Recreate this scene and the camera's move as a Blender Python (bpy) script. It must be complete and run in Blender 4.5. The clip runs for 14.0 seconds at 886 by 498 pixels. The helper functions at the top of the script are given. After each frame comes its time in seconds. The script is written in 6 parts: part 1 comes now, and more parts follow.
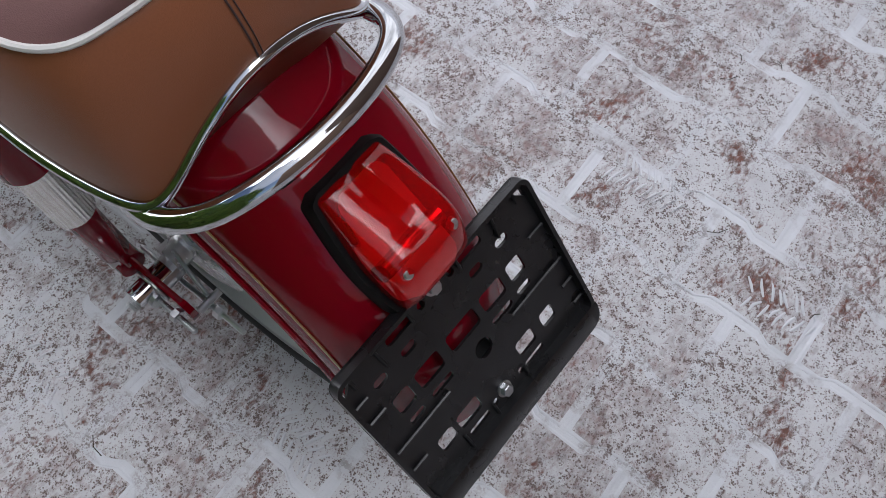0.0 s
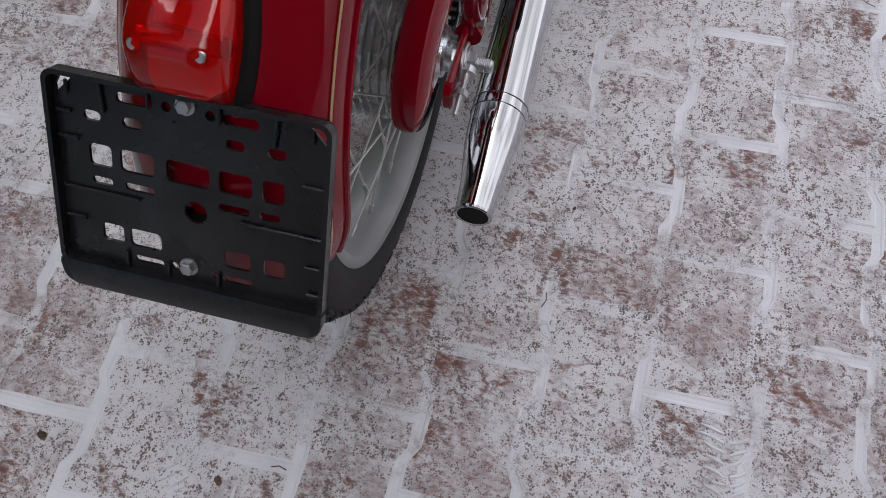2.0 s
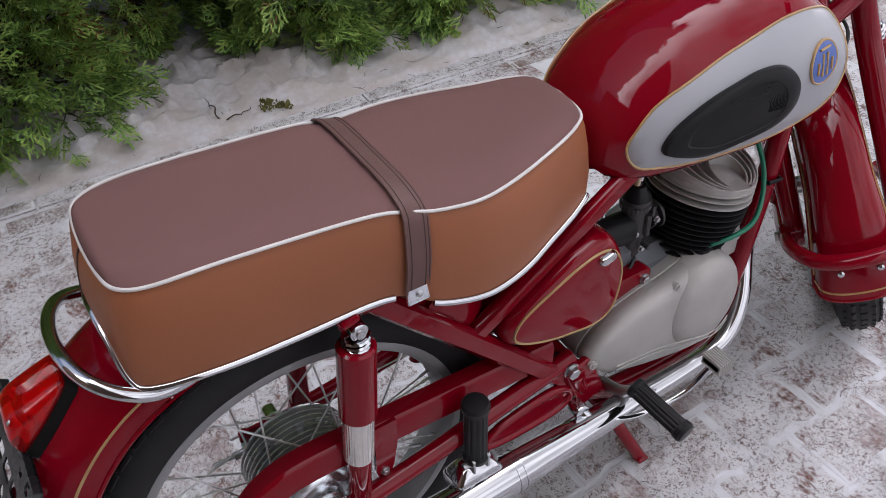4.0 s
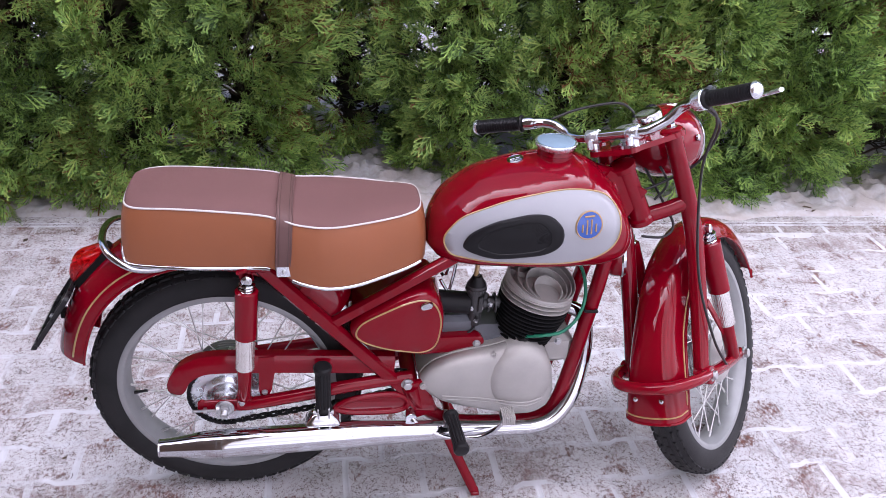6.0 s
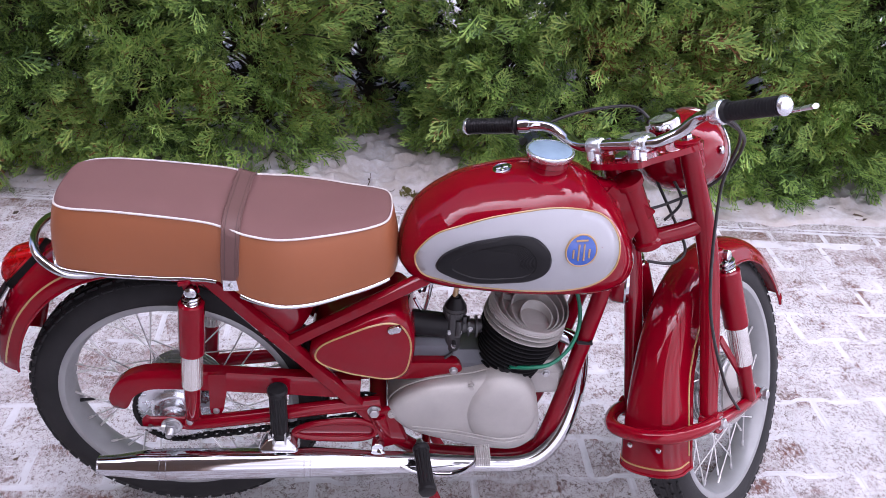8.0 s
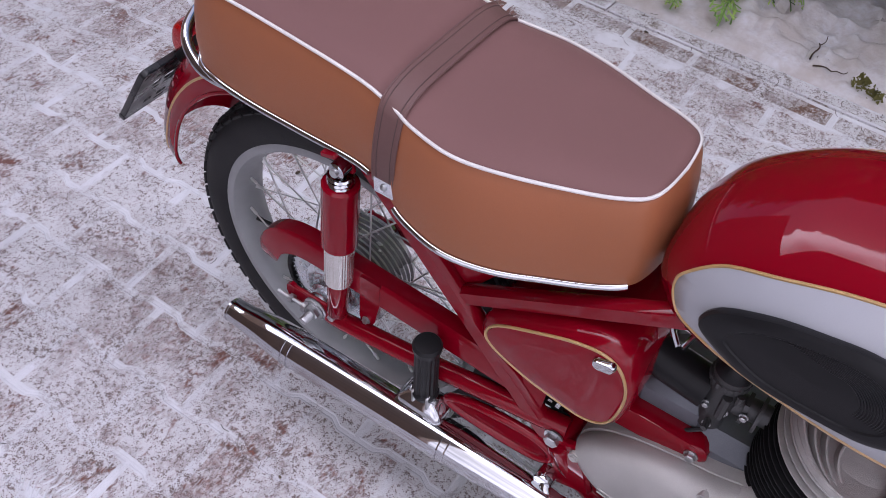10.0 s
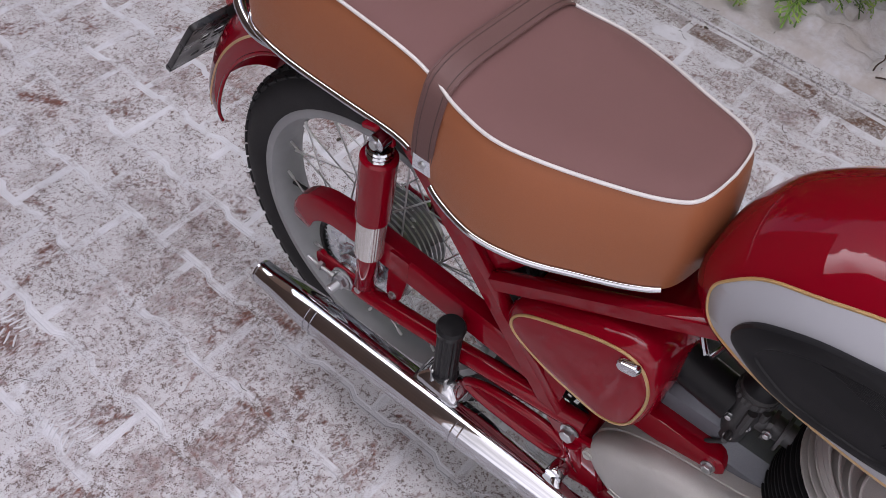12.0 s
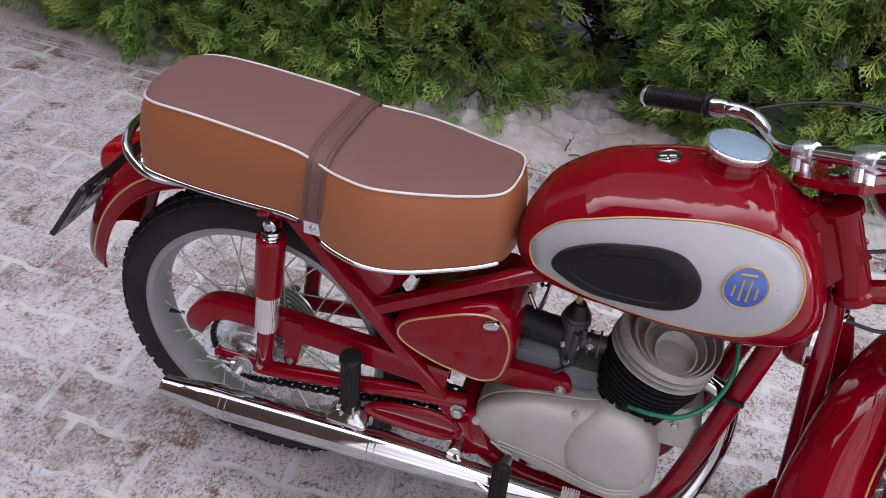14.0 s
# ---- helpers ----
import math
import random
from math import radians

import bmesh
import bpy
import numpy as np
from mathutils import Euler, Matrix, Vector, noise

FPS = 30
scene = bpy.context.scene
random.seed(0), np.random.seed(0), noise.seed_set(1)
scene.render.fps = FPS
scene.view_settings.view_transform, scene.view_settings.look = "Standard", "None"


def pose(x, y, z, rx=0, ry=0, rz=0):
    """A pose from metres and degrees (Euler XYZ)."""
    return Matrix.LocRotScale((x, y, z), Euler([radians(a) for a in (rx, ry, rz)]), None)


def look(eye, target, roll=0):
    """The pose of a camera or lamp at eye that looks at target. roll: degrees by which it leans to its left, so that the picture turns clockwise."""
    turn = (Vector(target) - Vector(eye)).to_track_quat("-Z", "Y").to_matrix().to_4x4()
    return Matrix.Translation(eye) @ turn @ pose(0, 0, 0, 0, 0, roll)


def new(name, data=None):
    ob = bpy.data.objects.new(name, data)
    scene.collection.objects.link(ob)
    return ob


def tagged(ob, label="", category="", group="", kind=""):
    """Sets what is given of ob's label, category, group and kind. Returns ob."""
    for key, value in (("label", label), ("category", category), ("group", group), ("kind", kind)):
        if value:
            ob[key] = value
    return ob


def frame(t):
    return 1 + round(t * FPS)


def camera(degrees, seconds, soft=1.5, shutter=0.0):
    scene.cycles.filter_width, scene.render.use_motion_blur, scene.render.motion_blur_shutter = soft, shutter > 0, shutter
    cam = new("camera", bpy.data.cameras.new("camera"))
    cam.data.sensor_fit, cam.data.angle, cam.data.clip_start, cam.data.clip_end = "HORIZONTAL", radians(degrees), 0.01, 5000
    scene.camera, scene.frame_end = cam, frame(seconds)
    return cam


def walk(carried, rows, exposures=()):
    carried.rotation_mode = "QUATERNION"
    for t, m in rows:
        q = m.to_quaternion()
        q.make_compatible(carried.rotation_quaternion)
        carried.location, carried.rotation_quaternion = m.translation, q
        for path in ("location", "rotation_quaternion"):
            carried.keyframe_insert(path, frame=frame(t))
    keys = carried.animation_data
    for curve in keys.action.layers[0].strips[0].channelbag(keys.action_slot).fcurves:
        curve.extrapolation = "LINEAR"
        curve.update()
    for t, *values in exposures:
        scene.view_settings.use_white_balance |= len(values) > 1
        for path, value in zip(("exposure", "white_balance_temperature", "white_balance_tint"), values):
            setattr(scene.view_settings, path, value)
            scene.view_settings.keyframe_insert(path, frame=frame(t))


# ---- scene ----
cam = camera(55.2, 14.0, soft=0.7)
PATH = [
    (0, (-0.432, 0.155, 1.159), (0.049, -0.45, -0.685), 0.6),
    (0.5, (-0.461, 0.028, 1.102), (0.115, -0.4, -0.765), 2.5),
    (1, (-0.544, -0.095, 1.065), (0.149, -0.328, -0.797), 4.2),
    (1.5, (-0.569, -0.157, 1.051), (0.135, -0.199, -0.821), 3.6),
    (2, (-0.564, -0.251, 1.072), (0.243, 0.015, -0.739), -4.0),
    (2.5, (-0.548, -0.312, 1.106), (0.345, 0.143, -0.625), -5.3),
    (3, (-0.508, -0.385, 1.214), (0.455, 0.247, -0.421), -5.3),
    (3.5, (-0.383, -0.517, 1.289), (0.558, 0.373, -0.235), -6.6),
    (4, (-0.174, -0.769, 1.394), (0.575, 0.538, 0.079), -3.5),
    (4.2, (-0.101, -0.861, 1.44), (0.567, 0.507, 0.144), -1.0),
    (6.3, (0.283, -1.739, 1.642), (0.508, -0.007, 0.668), 2.4),
    (6.5, (0.277, -1.75, 1.629), (0.499, -0.016, 0.657), 2.9),
    (7, (0.293, -1.736, 1.631), (0.501, -0.022, 0.622), 3.9),
    (7.2, (0.33, -1.726, 1.634), (0.52, -0.02, 0.607), 3.7),
    (9.3, (0.551, -0.787, 1.482), (0.235, 0.745, 0.235), 4.8),
    (9.5, (0.568, -0.737, 1.446), (0.071, 0.66, 0.105), 4.5),
    (10, (0.599, -0.679, 1.395), (-0.109, 0.431, -0.11), 3.1),
    (10.5, (0.591, -0.677, 1.392), (-0.162, 0.356, -0.146), 3.4),
    (11, (0.592, -0.67, 1.39), (-0.166, 0.346, -0.157), 4.6),
    (11.5, (0.593, -0.662, 1.389), (-0.157, 0.362, -0.156), 5.4),
    (12, (0.591, -0.665, 1.387), (-0.152, 0.364, -0.158), 6.1),
    (12.5, (0.578, -0.684, 1.384), (-0.098, 0.37, -0.176), 7.6),
    (13, (0.533, -0.766, 1.38), (-0.015, 0.364, -0.177), 9.4),
    (13.5, (0.554, -0.919, 1.408), (0.046, 0.39, -0.016), 8.4),
    (14, (0.634, -1.131, 1.488), (0.236, 0.425, 0.296), 5.6),
]
# seconds, stops, white balance in kelvin, tint
EXPOSURES = [(0, 0.16, 6130, 10), (1, 0.06, 6160, 12), (2, -0.04, 6300, 13), (3, -0.04, 6300, 13), (3.5, -0.04, 6280, 13), (4.2, 0.26, 6230, 16),
             (6.3, 0.82, 5970, 26), (7.2, 0.84, 5960, 26), (9.3, 0.64, 6030, 31), (9.7, 0.58, 6060, 27), (10, 0.40, 5960, 24), (10.5, 0.24, 6110, 19), (12.5, 0.21, 6340, 19), (13.5, 0.29, 6340, 19), (14, 0.33, 6350, 19)]
walk(cam, [(t, look(eye, target, roll)) for t, eye, target, roll in PATH], EXPOSURES)

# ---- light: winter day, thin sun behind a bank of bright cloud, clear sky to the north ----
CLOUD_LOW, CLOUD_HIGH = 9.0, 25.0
world = bpy.data.worlds.new("overcast_sky")
scene.world = world
world.use_nodes = True
wn, wl = world.node_tree.nodes, world.node_tree.links
sky = wn.new("ShaderNodeTexSky")
sky.sky_type = "NISHITA"
sky.sun_disc = False
SUN_UP, SUN_TURN = radians(62), radians(236)
sky.sun_elevation, sky.sun_rotation = SUN_UP, SUN_TURN
sky.dust_density, sky.ozone_density, sky.air_density = 2.0, 1.0, 1.0


def world_node(kind, **values):
    node = wn.new(kind)
    for key, value in values.items():
        node.inputs[key.replace("_", " ")].default_value = value
    return node


def world_math(op, a, b):
    node = wn.new("ShaderNodeMath")
    node.operation = op
    for k, v in enumerate((a, b)):
        if isinstance(v, (int, float)):
            node.inputs[k].default_value = v
        else:
            wl.new(v, node.inputs[k])
    return node.outputs[0]


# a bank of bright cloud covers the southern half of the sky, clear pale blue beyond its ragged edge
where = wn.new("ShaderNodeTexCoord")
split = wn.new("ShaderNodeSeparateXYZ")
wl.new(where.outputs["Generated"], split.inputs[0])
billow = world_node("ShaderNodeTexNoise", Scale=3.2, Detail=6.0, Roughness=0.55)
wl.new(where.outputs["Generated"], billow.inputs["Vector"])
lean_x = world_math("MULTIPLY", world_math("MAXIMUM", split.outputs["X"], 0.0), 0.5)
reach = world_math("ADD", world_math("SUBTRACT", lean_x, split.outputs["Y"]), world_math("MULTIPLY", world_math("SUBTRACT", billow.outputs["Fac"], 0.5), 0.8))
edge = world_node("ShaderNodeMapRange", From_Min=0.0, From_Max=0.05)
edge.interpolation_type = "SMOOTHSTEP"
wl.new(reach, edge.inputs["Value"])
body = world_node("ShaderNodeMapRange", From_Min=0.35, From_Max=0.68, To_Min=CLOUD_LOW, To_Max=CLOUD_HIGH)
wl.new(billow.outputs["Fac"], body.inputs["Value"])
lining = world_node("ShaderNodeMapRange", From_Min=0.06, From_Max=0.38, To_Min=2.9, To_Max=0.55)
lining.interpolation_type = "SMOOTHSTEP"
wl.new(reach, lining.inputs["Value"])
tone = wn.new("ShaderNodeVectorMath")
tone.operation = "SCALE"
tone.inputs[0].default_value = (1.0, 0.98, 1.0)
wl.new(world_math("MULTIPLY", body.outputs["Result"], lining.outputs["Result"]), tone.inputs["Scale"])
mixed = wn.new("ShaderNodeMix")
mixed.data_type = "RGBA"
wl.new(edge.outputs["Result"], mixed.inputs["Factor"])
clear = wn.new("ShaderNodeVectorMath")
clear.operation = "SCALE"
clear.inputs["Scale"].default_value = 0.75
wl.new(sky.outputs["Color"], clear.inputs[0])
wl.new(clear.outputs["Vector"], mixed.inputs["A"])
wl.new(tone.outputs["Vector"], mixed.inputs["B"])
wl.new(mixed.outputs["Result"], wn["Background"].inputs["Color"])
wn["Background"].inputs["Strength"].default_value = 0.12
sun = new("sun", bpy.data.lights.new("sun", "SUN"))
sun.data.energy, sun.data.angle, sun.data.color = 0.5, radians(90), (1.0, 0.96, 0.9)
sun_way = Vector((math.sin(SUN_TURN) * math.cos(SUN_UP), math.cos(SUN_TURN) * math.cos(SUN_UP), math.sin(SUN_UP)))
sun.matrix_world = look(sun_way * 10, (0, 0, 0))

# ---- materials ----
def material(name, color, rough=0.5, metal=0.0, coat=0.0, grain=0.0, grain_size=300.0, blotch=0.0, blotch_size=6.0, bump=0.0,
             bump_size=400.0, dark=None, transmission=0.0, specular=0.5, vary=0.0, rough_vary=0.0, coat_rough=0.04, coat_ior=1.5):
    """A surface with variation at two scales, fine relief and, where asked, some change from piece to piece."""
    m = bpy.data.materials.new(name)
    m.use_nodes = True
    n, l = m.node_tree.nodes, m.node_tree.links
    b = n["Principled BSDF"]
    b.inputs["Roughness"].default_value, b.inputs["Metallic"].default_value = rough, metal
    b.inputs["Coat Weight"].default_value, b.inputs["Coat Roughness"].default_value = coat, coat_rough
    b.inputs["Coat IOR"].default_value = coat_ior
    b.inputs["Transmission Weight"].default_value = transmission
    b.inputs["Specular IOR Level"].default_value = specular
    b.inputs["Base Color"].default_value = (*color, 1)
    where = n.new("ShaderNodeTexCoord")
    last = None
    for amount, size in ((grain, grain_size), (blotch, blotch_size)):
        if not amount:
            continue
        tex = n.new("ShaderNodeTexNoise")
        tex.inputs["Scale"].default_value, tex.inputs["Detail"].default_value = size, 4
        l.new(where.outputs["Object"], tex.inputs["Vector"])
        mix = n.new("ShaderNodeMix")
        mix.data_type, mix.blend_type = "RGBA", "MIX"
        reach = n.new("ShaderNodeMapRange")
        reach.inputs["From Min"].default_value, reach.inputs["From Max"].default_value = 0.35, 0.65
        reach.inputs["To Max"].default_value = amount
        l.new(tex.outputs["Fac"], reach.inputs["Value"])
        l.new(reach.outputs["Result"], mix.inputs["Factor"])
        if last:
            l.new(last, mix.inputs["A"])
        else:
            mix.inputs["A"].default_value = (*color, 1)
        mix.inputs["B"].default_value = (*(dark or [c * 0.55 for c in color]), 1)
        last = mix.outputs["Result"]
    if vary:
        info = n.new("ShaderNodeObjectInfo")
        hsv = n.new("ShaderNodeHueSaturation")
        span = n.new("ShaderNodeMapRange")
        span.inputs["To Min"].default_value, span.inputs["To Max"].default_value = 1 - vary, 1 + vary
        l.new(info.outputs["Random"], span.inputs["Value"])
        l.new(span.outputs["Result"], hsv.inputs["Value"])
        if last:
            l.new(last, hsv.inputs["Color"])
        else:
            hsv.inputs["Color"].default_value = (*color, 1)
        last = hsv.outputs["Color"]
    if last:
        l.new(last, b.inputs["Base Color"])
    if rough_vary:
        tex = n.new("ShaderNodeTexNoise")
        tex.inputs["Scale"].default_value, tex.inputs["Detail"].default_value = 25, 5
        span = n.new("ShaderNodeMapRange")
        span.inputs["From Min"].default_value, span.inputs["From Max"].default_value = 0.3, 0.7
        span.inputs["To Min"].default_value, span.inputs["To Max"].default_value = rough, rough + rough_vary
        l.new(where.outputs["Object"], tex.inputs["Vector"])
        l.new(tex.outputs["Fac"], span.inputs["Value"])
        l.new(span.outputs["Result"], b.inputs["Roughness"])
    if bump:
        tex = n.new("ShaderNodeTexNoise")
        tex.inputs["Scale"].default_value, tex.inputs["Detail"].default_value = bump_size, 4
        relief = n.new("ShaderNodeBump")
        relief.inputs["Strength"].default_value, relief.inputs["Distance"].default_value = bump, 0.002
        l.new(where.outputs["Object"], tex.inputs["Vector"])
        l.new(tex.outputs["Fac"], relief.inputs["Height"])
        l.new(relief.outputs["Normal"], b.inputs["Normal"])
    return m


RED = material("maroon_paint", (0.185, 0.001, 0.008), 0.3, coat=1.0, coat_rough=0.012, coat_ior=1.38, specular=0.0, blotch=0.25, blotch_size=9, dark=(0.155, 0.001, 0.006), rough_vary=0.08, bump=0.006, bump_size=90)
CHROME = material("chrome", (0.54, 0.55, 0.57), 0.035, 1.0, rough_vary=0.05)
STEEL = material("zinc_steel", (0.5, 0.51, 0.52), 0.28, 1.0, rough_vary=0.15, bump=0.08, bump_size=500)
SPOKE = material("spoke_steel", (0.7, 0.7, 0.7), 0.42, 0.7)
RIM = material("grey_rim_paint", (0.31, 0.32, 0.325), 0.42, 0.35, blotch=0.3, blotch_size=14, rough_vary=0.15)
HUB = material("polished_alloy", (0.62, 0.62, 0.62), 0.2, 0.72, blotch=0.3, blotch_size=30, rough_vary=0.12)
ALLOY = material("cast_alloy", (0.45, 0.44, 0.42), 0.46, 0.4, grain=0.25, grain_size=900, blotch=0.25, blotch_size=16, bump=0.25, bump_size=1100, rough_vary=0.15)
# Blue-grey case top, darkened further for the shade under the tank.
CASE_TOP_SHADED = material("blue_grey_case_shaded", (0.15, 0.16, 0.18), 0.42, 0.3, grain=0.25, grain_size=700, blotch=0.4, blotch_size=14, bump=0.2, bump_size=900, rough_vary=0.15)
MOSS = material("moss", (0.13, 0.12, 0.03), 0.9, grain=0.5, grain_size=120, dark=(0.05, 0.06, 0.015), bump=0.8, bump_size=120)
DARK_ALLOY = material("dull_alloy", (0.075, 0.075, 0.076), 0.5, 0.6, grain=0.3, grain_size=600, blotch=0.35, blotch_size=20, bump=0.2, bump_size=900)
RUBBER = material("tyre_rubber", (0.015, 0.015, 0.016), 0.6, blotch=0.5, blotch_size=15, dark=(0.026, 0.026, 0.027), bump=0.15, bump_size=700, specular=0.2)
GRIP = material("grip_rubber", (0.010, 0.010, 0.011), 0.34, bump=0.12, bump_size=900, blotch=0.3, blotch_size=30, dark=(0.016, 0.016, 0.017), specular=0.16)
BLACK = material("black_plastic", (0.007, 0.007, 0.008), 0.17, bump=0.06, bump_size=900, blotch=0.5, blotch_size=26, dark=(0.015, 0.015, 0.016), rough_vary=0.28, specular=0.45)
IRON = material("black_fins", (0.010, 0.010, 0.011), 0.5, 0.1, bump=0.2, bump_size=700, blotch=0.4, blotch_size=40, dark=(0.018, 0.018, 0.018), specular=0.15)
TAN = material("tan_leatherette", (0.30, 0.105, 0.047), 0.42, grain=0.25, grain_size=700, blotch=0.25, blotch_size=7, dark=(0.23, 0.085, 0.035), bump=0.22, bump_size=1400, specular=0.3)
BROWN = material("brown_leatherette", (0.170, 0.090, 0.085), 0.55, grain=0.3, grain_size=1100, blotch=0.2, blotch_size=6, dark=(0.15, 0.082, 0.078), bump=0.3, bump_size=1600, specular=0.08)
STRAP = material("brown_strap", (0.13, 0.07, 0.064), 0.5, grain=0.3, grain_size=900, bump=0.2, bump_size=1400, specular=0.3)
THREAD = material("stitching", (0.075, 0.042, 0.038), 0.8, grain=0.3, grain_size=2000)
WHITE = material("white_piping", (0.62, 0.60, 0.58), 0.4, blotch=0.3, blotch_size=30, dark=(0.5, 0.48, 0.47))
SILVER = material("silver_paint", (0.335, 0.345, 0.37), 0.5, 0.0, coat=0.35, coat_rough=0.05, grain=0.2, grain_size=2500, blotch=0.15, blotch_size=8)
GOLD = material("gold_line", (0.42, 0.26, 0.10), 0.4, 0.1, coat=0.5, blotch=0.3, blotch_size=60)
BLUE = material("blue_enamel", (0.012, 0.075, 0.36), 0.25, coat=0.8, blotch=0.2, blotch_size=60)
LENS = material("red_lens", (0.92, 0.002, 0.004), 0.03, coat=0.0, transmission=0.74, specular=0.22, blotch=0.2, blotch_size=40)
GLASS = material("lamp_glass", (0.9, 0.9, 0.9), 0.05, transmission=1.0)
SLEEVE = material("satin_sleeve", (0.76, 0.745, 0.72), 0.2, 0.85, blotch=0.2, blotch_size=30)
CAPM = material("satin_cap", (0.76, 0.80, 0.84), 0.2, 0.9, rough_vary=0.12)
CAP_BLUE = material("pale_blue_cap", (0.30, 0.42, 0.55), 0.22, 0.25, coat=0.6, coat_rough=0.05, blotch=0.25, blotch_size=40)
GREEN = material("green_lead", (0.0, 0.16, 0.085), 0.35, blotch=0.3, blotch_size=50)
AMBER = material("clear_fuel_hose", (0.5, 0.36, 0.16), 0.3, transmission=0.4, blotch=0.3, blotch_size=80)
CABLE = material("cable_sheath", (0.012, 0.012, 0.013), 0.4, grain=0.3, grain_size=300)
LAMPDARK = material("housing_black", (0.008, 0.008, 0.008), 0.55, grain=0.3, grain_size=200, specular=0.1)


def snowy(name, stone, stone_dark, cover, speck, vary=0.12, buried=None, snow_tone=(0.61, 0.615, 0.635)):
    """Concrete stone under a thin, blown and trodden dusting of snow."""
    m = bpy.data.materials.new(name)
    m.use_nodes = True
    n, l = m.node_tree.nodes, m.node_tree.links
    b = n["Principled BSDF"]
    b.inputs["Specular IOR Level"].default_value = 0.25
    geo = n.new("ShaderNodeNewGeometry")

    def tex(scale, detail=4, rough=0.6, distort=0.0, stretch=None):
        t = n.new("ShaderNodeTexNoise")
        t.inputs["Scale"].default_value, t.inputs["Detail"].default_value = scale, detail
        t.inputs["Roughness"].default_value, t.inputs["Distortion"].default_value = rough, distort
        if stretch:
            mp = n.new("ShaderNodeMapping")
            mp.inputs["Scale"].default_value, mp.inputs["Rotation"].default_value = stretch, (0, 0, radians(-28))
            l.new(geo.outputs["Position"], mp.inputs["Vector"])
            l.new(mp.outputs["Vector"], t.inputs["Vector"])
        else:
            l.new(geo.outputs["Position"], t.inputs["Vector"])
        return t.outputs["Fac"]

    def math_node(op, a, c, clamp=False):
        t = n.new("ShaderNodeMath")
        t.operation, t.use_clamp = op, clamp
        for k, v in enumerate((a, c)):
            if isinstance(v, (int, float)):
                t.inputs[k].default_value = v
            else:
                l.new(v, t.inputs[k])
        return t.outputs[0]

    def step(v, lo, hi):
        t = n.new("ShaderNodeMapRange")
        t.inputs["From Min"].default_value, t.inputs["From Max"].default_value = lo, hi
        l.new(v, t.inputs["Value"])
        return t.outputs["Result"]

    def mix(f, a, c):
        t = n.new("ShaderNodeMix")
        t.data_type = "RGBA"
        if isinstance(f, (int, float)):
            t.inputs["Factor"].default_value = f
        else:
            l.new(f, t.inputs["Factor"])
        for k, v in (("A", a), ("B", c)):
            if isinstance(v, tuple):
                t.inputs[k].default_value = (*v, 1)
            else:
                l.new(v, t.inputs[k])
        return t.outputs["Result"]

    info = n.new("ShaderNodeObjectInfo")
    body = mix(step(tex(60, 5), 0.35, 0.65), stone, stone_dark)
    body = mix(math_node("MULTIPLY", info.outputs["Random"], vary), body, (0.12, 0.1, 0.095))
    fine = tex(330, 3, 0.7)
    streak = tex(140, 4, 0.65, 0.5, (1.0, 0.55, 1.0))
    # frost: thin enough to let some of the stone through, thicker in drifts
    depth = math_node("ADD", math_node("MULTIPLY", tex(3.1, 3), 1.0), math_node("MULTIPLY", tex(19, 4, 0.65), 0.8))
    depth = math_node("ADD", depth, math_node("MULTIPLY", streak, 0.7))
    depth = math_node("ADD", depth, math_node("MULTIPLY", info.outputs["Random"], 0.12))
    frost = n.new("ShaderNodeMapRange")
    frost.inputs["From Min"].default_value, frost.inputs["From Max"].default_value = 1.08 - cover, 1.42 - cover
    frost.inputs["To Min"].default_value, frost.inputs["To Max"].default_value = 0.24, 0.92
    l.new(depth, frost.inputs["Value"])
    # patches blown and trodden bare, with ragged edges
    bare = math_node("ADD", tex(7.5, 4, 0.65, 0.6), math_node("MULTIPLY", math_node("SUBTRACT", streak, 0.5), 0.5))
    snow = math_node("MULTIPLY", frost.outputs["Result"], step(bare, 0.31 - speck, 0.44 - speck))
    # dark grains of grit and melted dots
    dots = n.new("ShaderNodeTexVoronoi")
    dots.inputs["Scale"].default_value = 330
    l.new(geo.outputs["Position"], dots.inputs["Vector"])
    grit = math_node("ADD", dots.outputs["Distance"], math_node("MULTIPLY", math_node("SUBTRACT", tex(95, 4, 0.65), 0.5), 2.5))
    grit = math_node("ADD", grit, math_node("MULTIPLY", math_node("SUBTRACT", tex(11, 4, 0.7), 0.5), 1.1))
    clear = step(math_node("ADD", grit, math_node("MULTIPLY", math_node("SUBTRACT", fine, 0.5), 1.1)), 0.05, 0.44)
    if buried:
        # the joints fill with clean snow, but for stretches that carry the same grit as the stones
        fill = step(tex(*buried), 0.41, 0.54)
        clear = math_node("MAXIMUM", clear, fill)
        snow = math_node("MAXIMUM", snow, fill)
    snow = math_node("MULTIPLY", snow, clear)
    white = mix(step(tex(14, 4), 0.35, 0.7), snow_tone, tuple(0.86 * c for c in snow_tone))
    dull = mix(clear, (0.15, 0.115, 0.105), body)
    l.new(mix(snow, dull, white), b.inputs["Base Color"])
    rough = n.new("ShaderNodeMapRange")
    rough.inputs["To Min"].default_value, rough.inputs["To Max"].default_value = 0.62, 0.8
    l.new(snow, rough.inputs["Value"])
    l.new(rough.outputs["Result"], b.inputs["Roughness"])
    relief = n.new("ShaderNodeBump")
    relief.inputs["Strength"].default_value, relief.inputs["Distance"].default_value = 0.55, 0.003
    l.new(math_node("ADD", snow, math_node("MULTIPLY", fine, 0.5)), relief.inputs["Height"])
    l.new(relief.outputs["Normal"], b.inputs["Normal"])
    return m


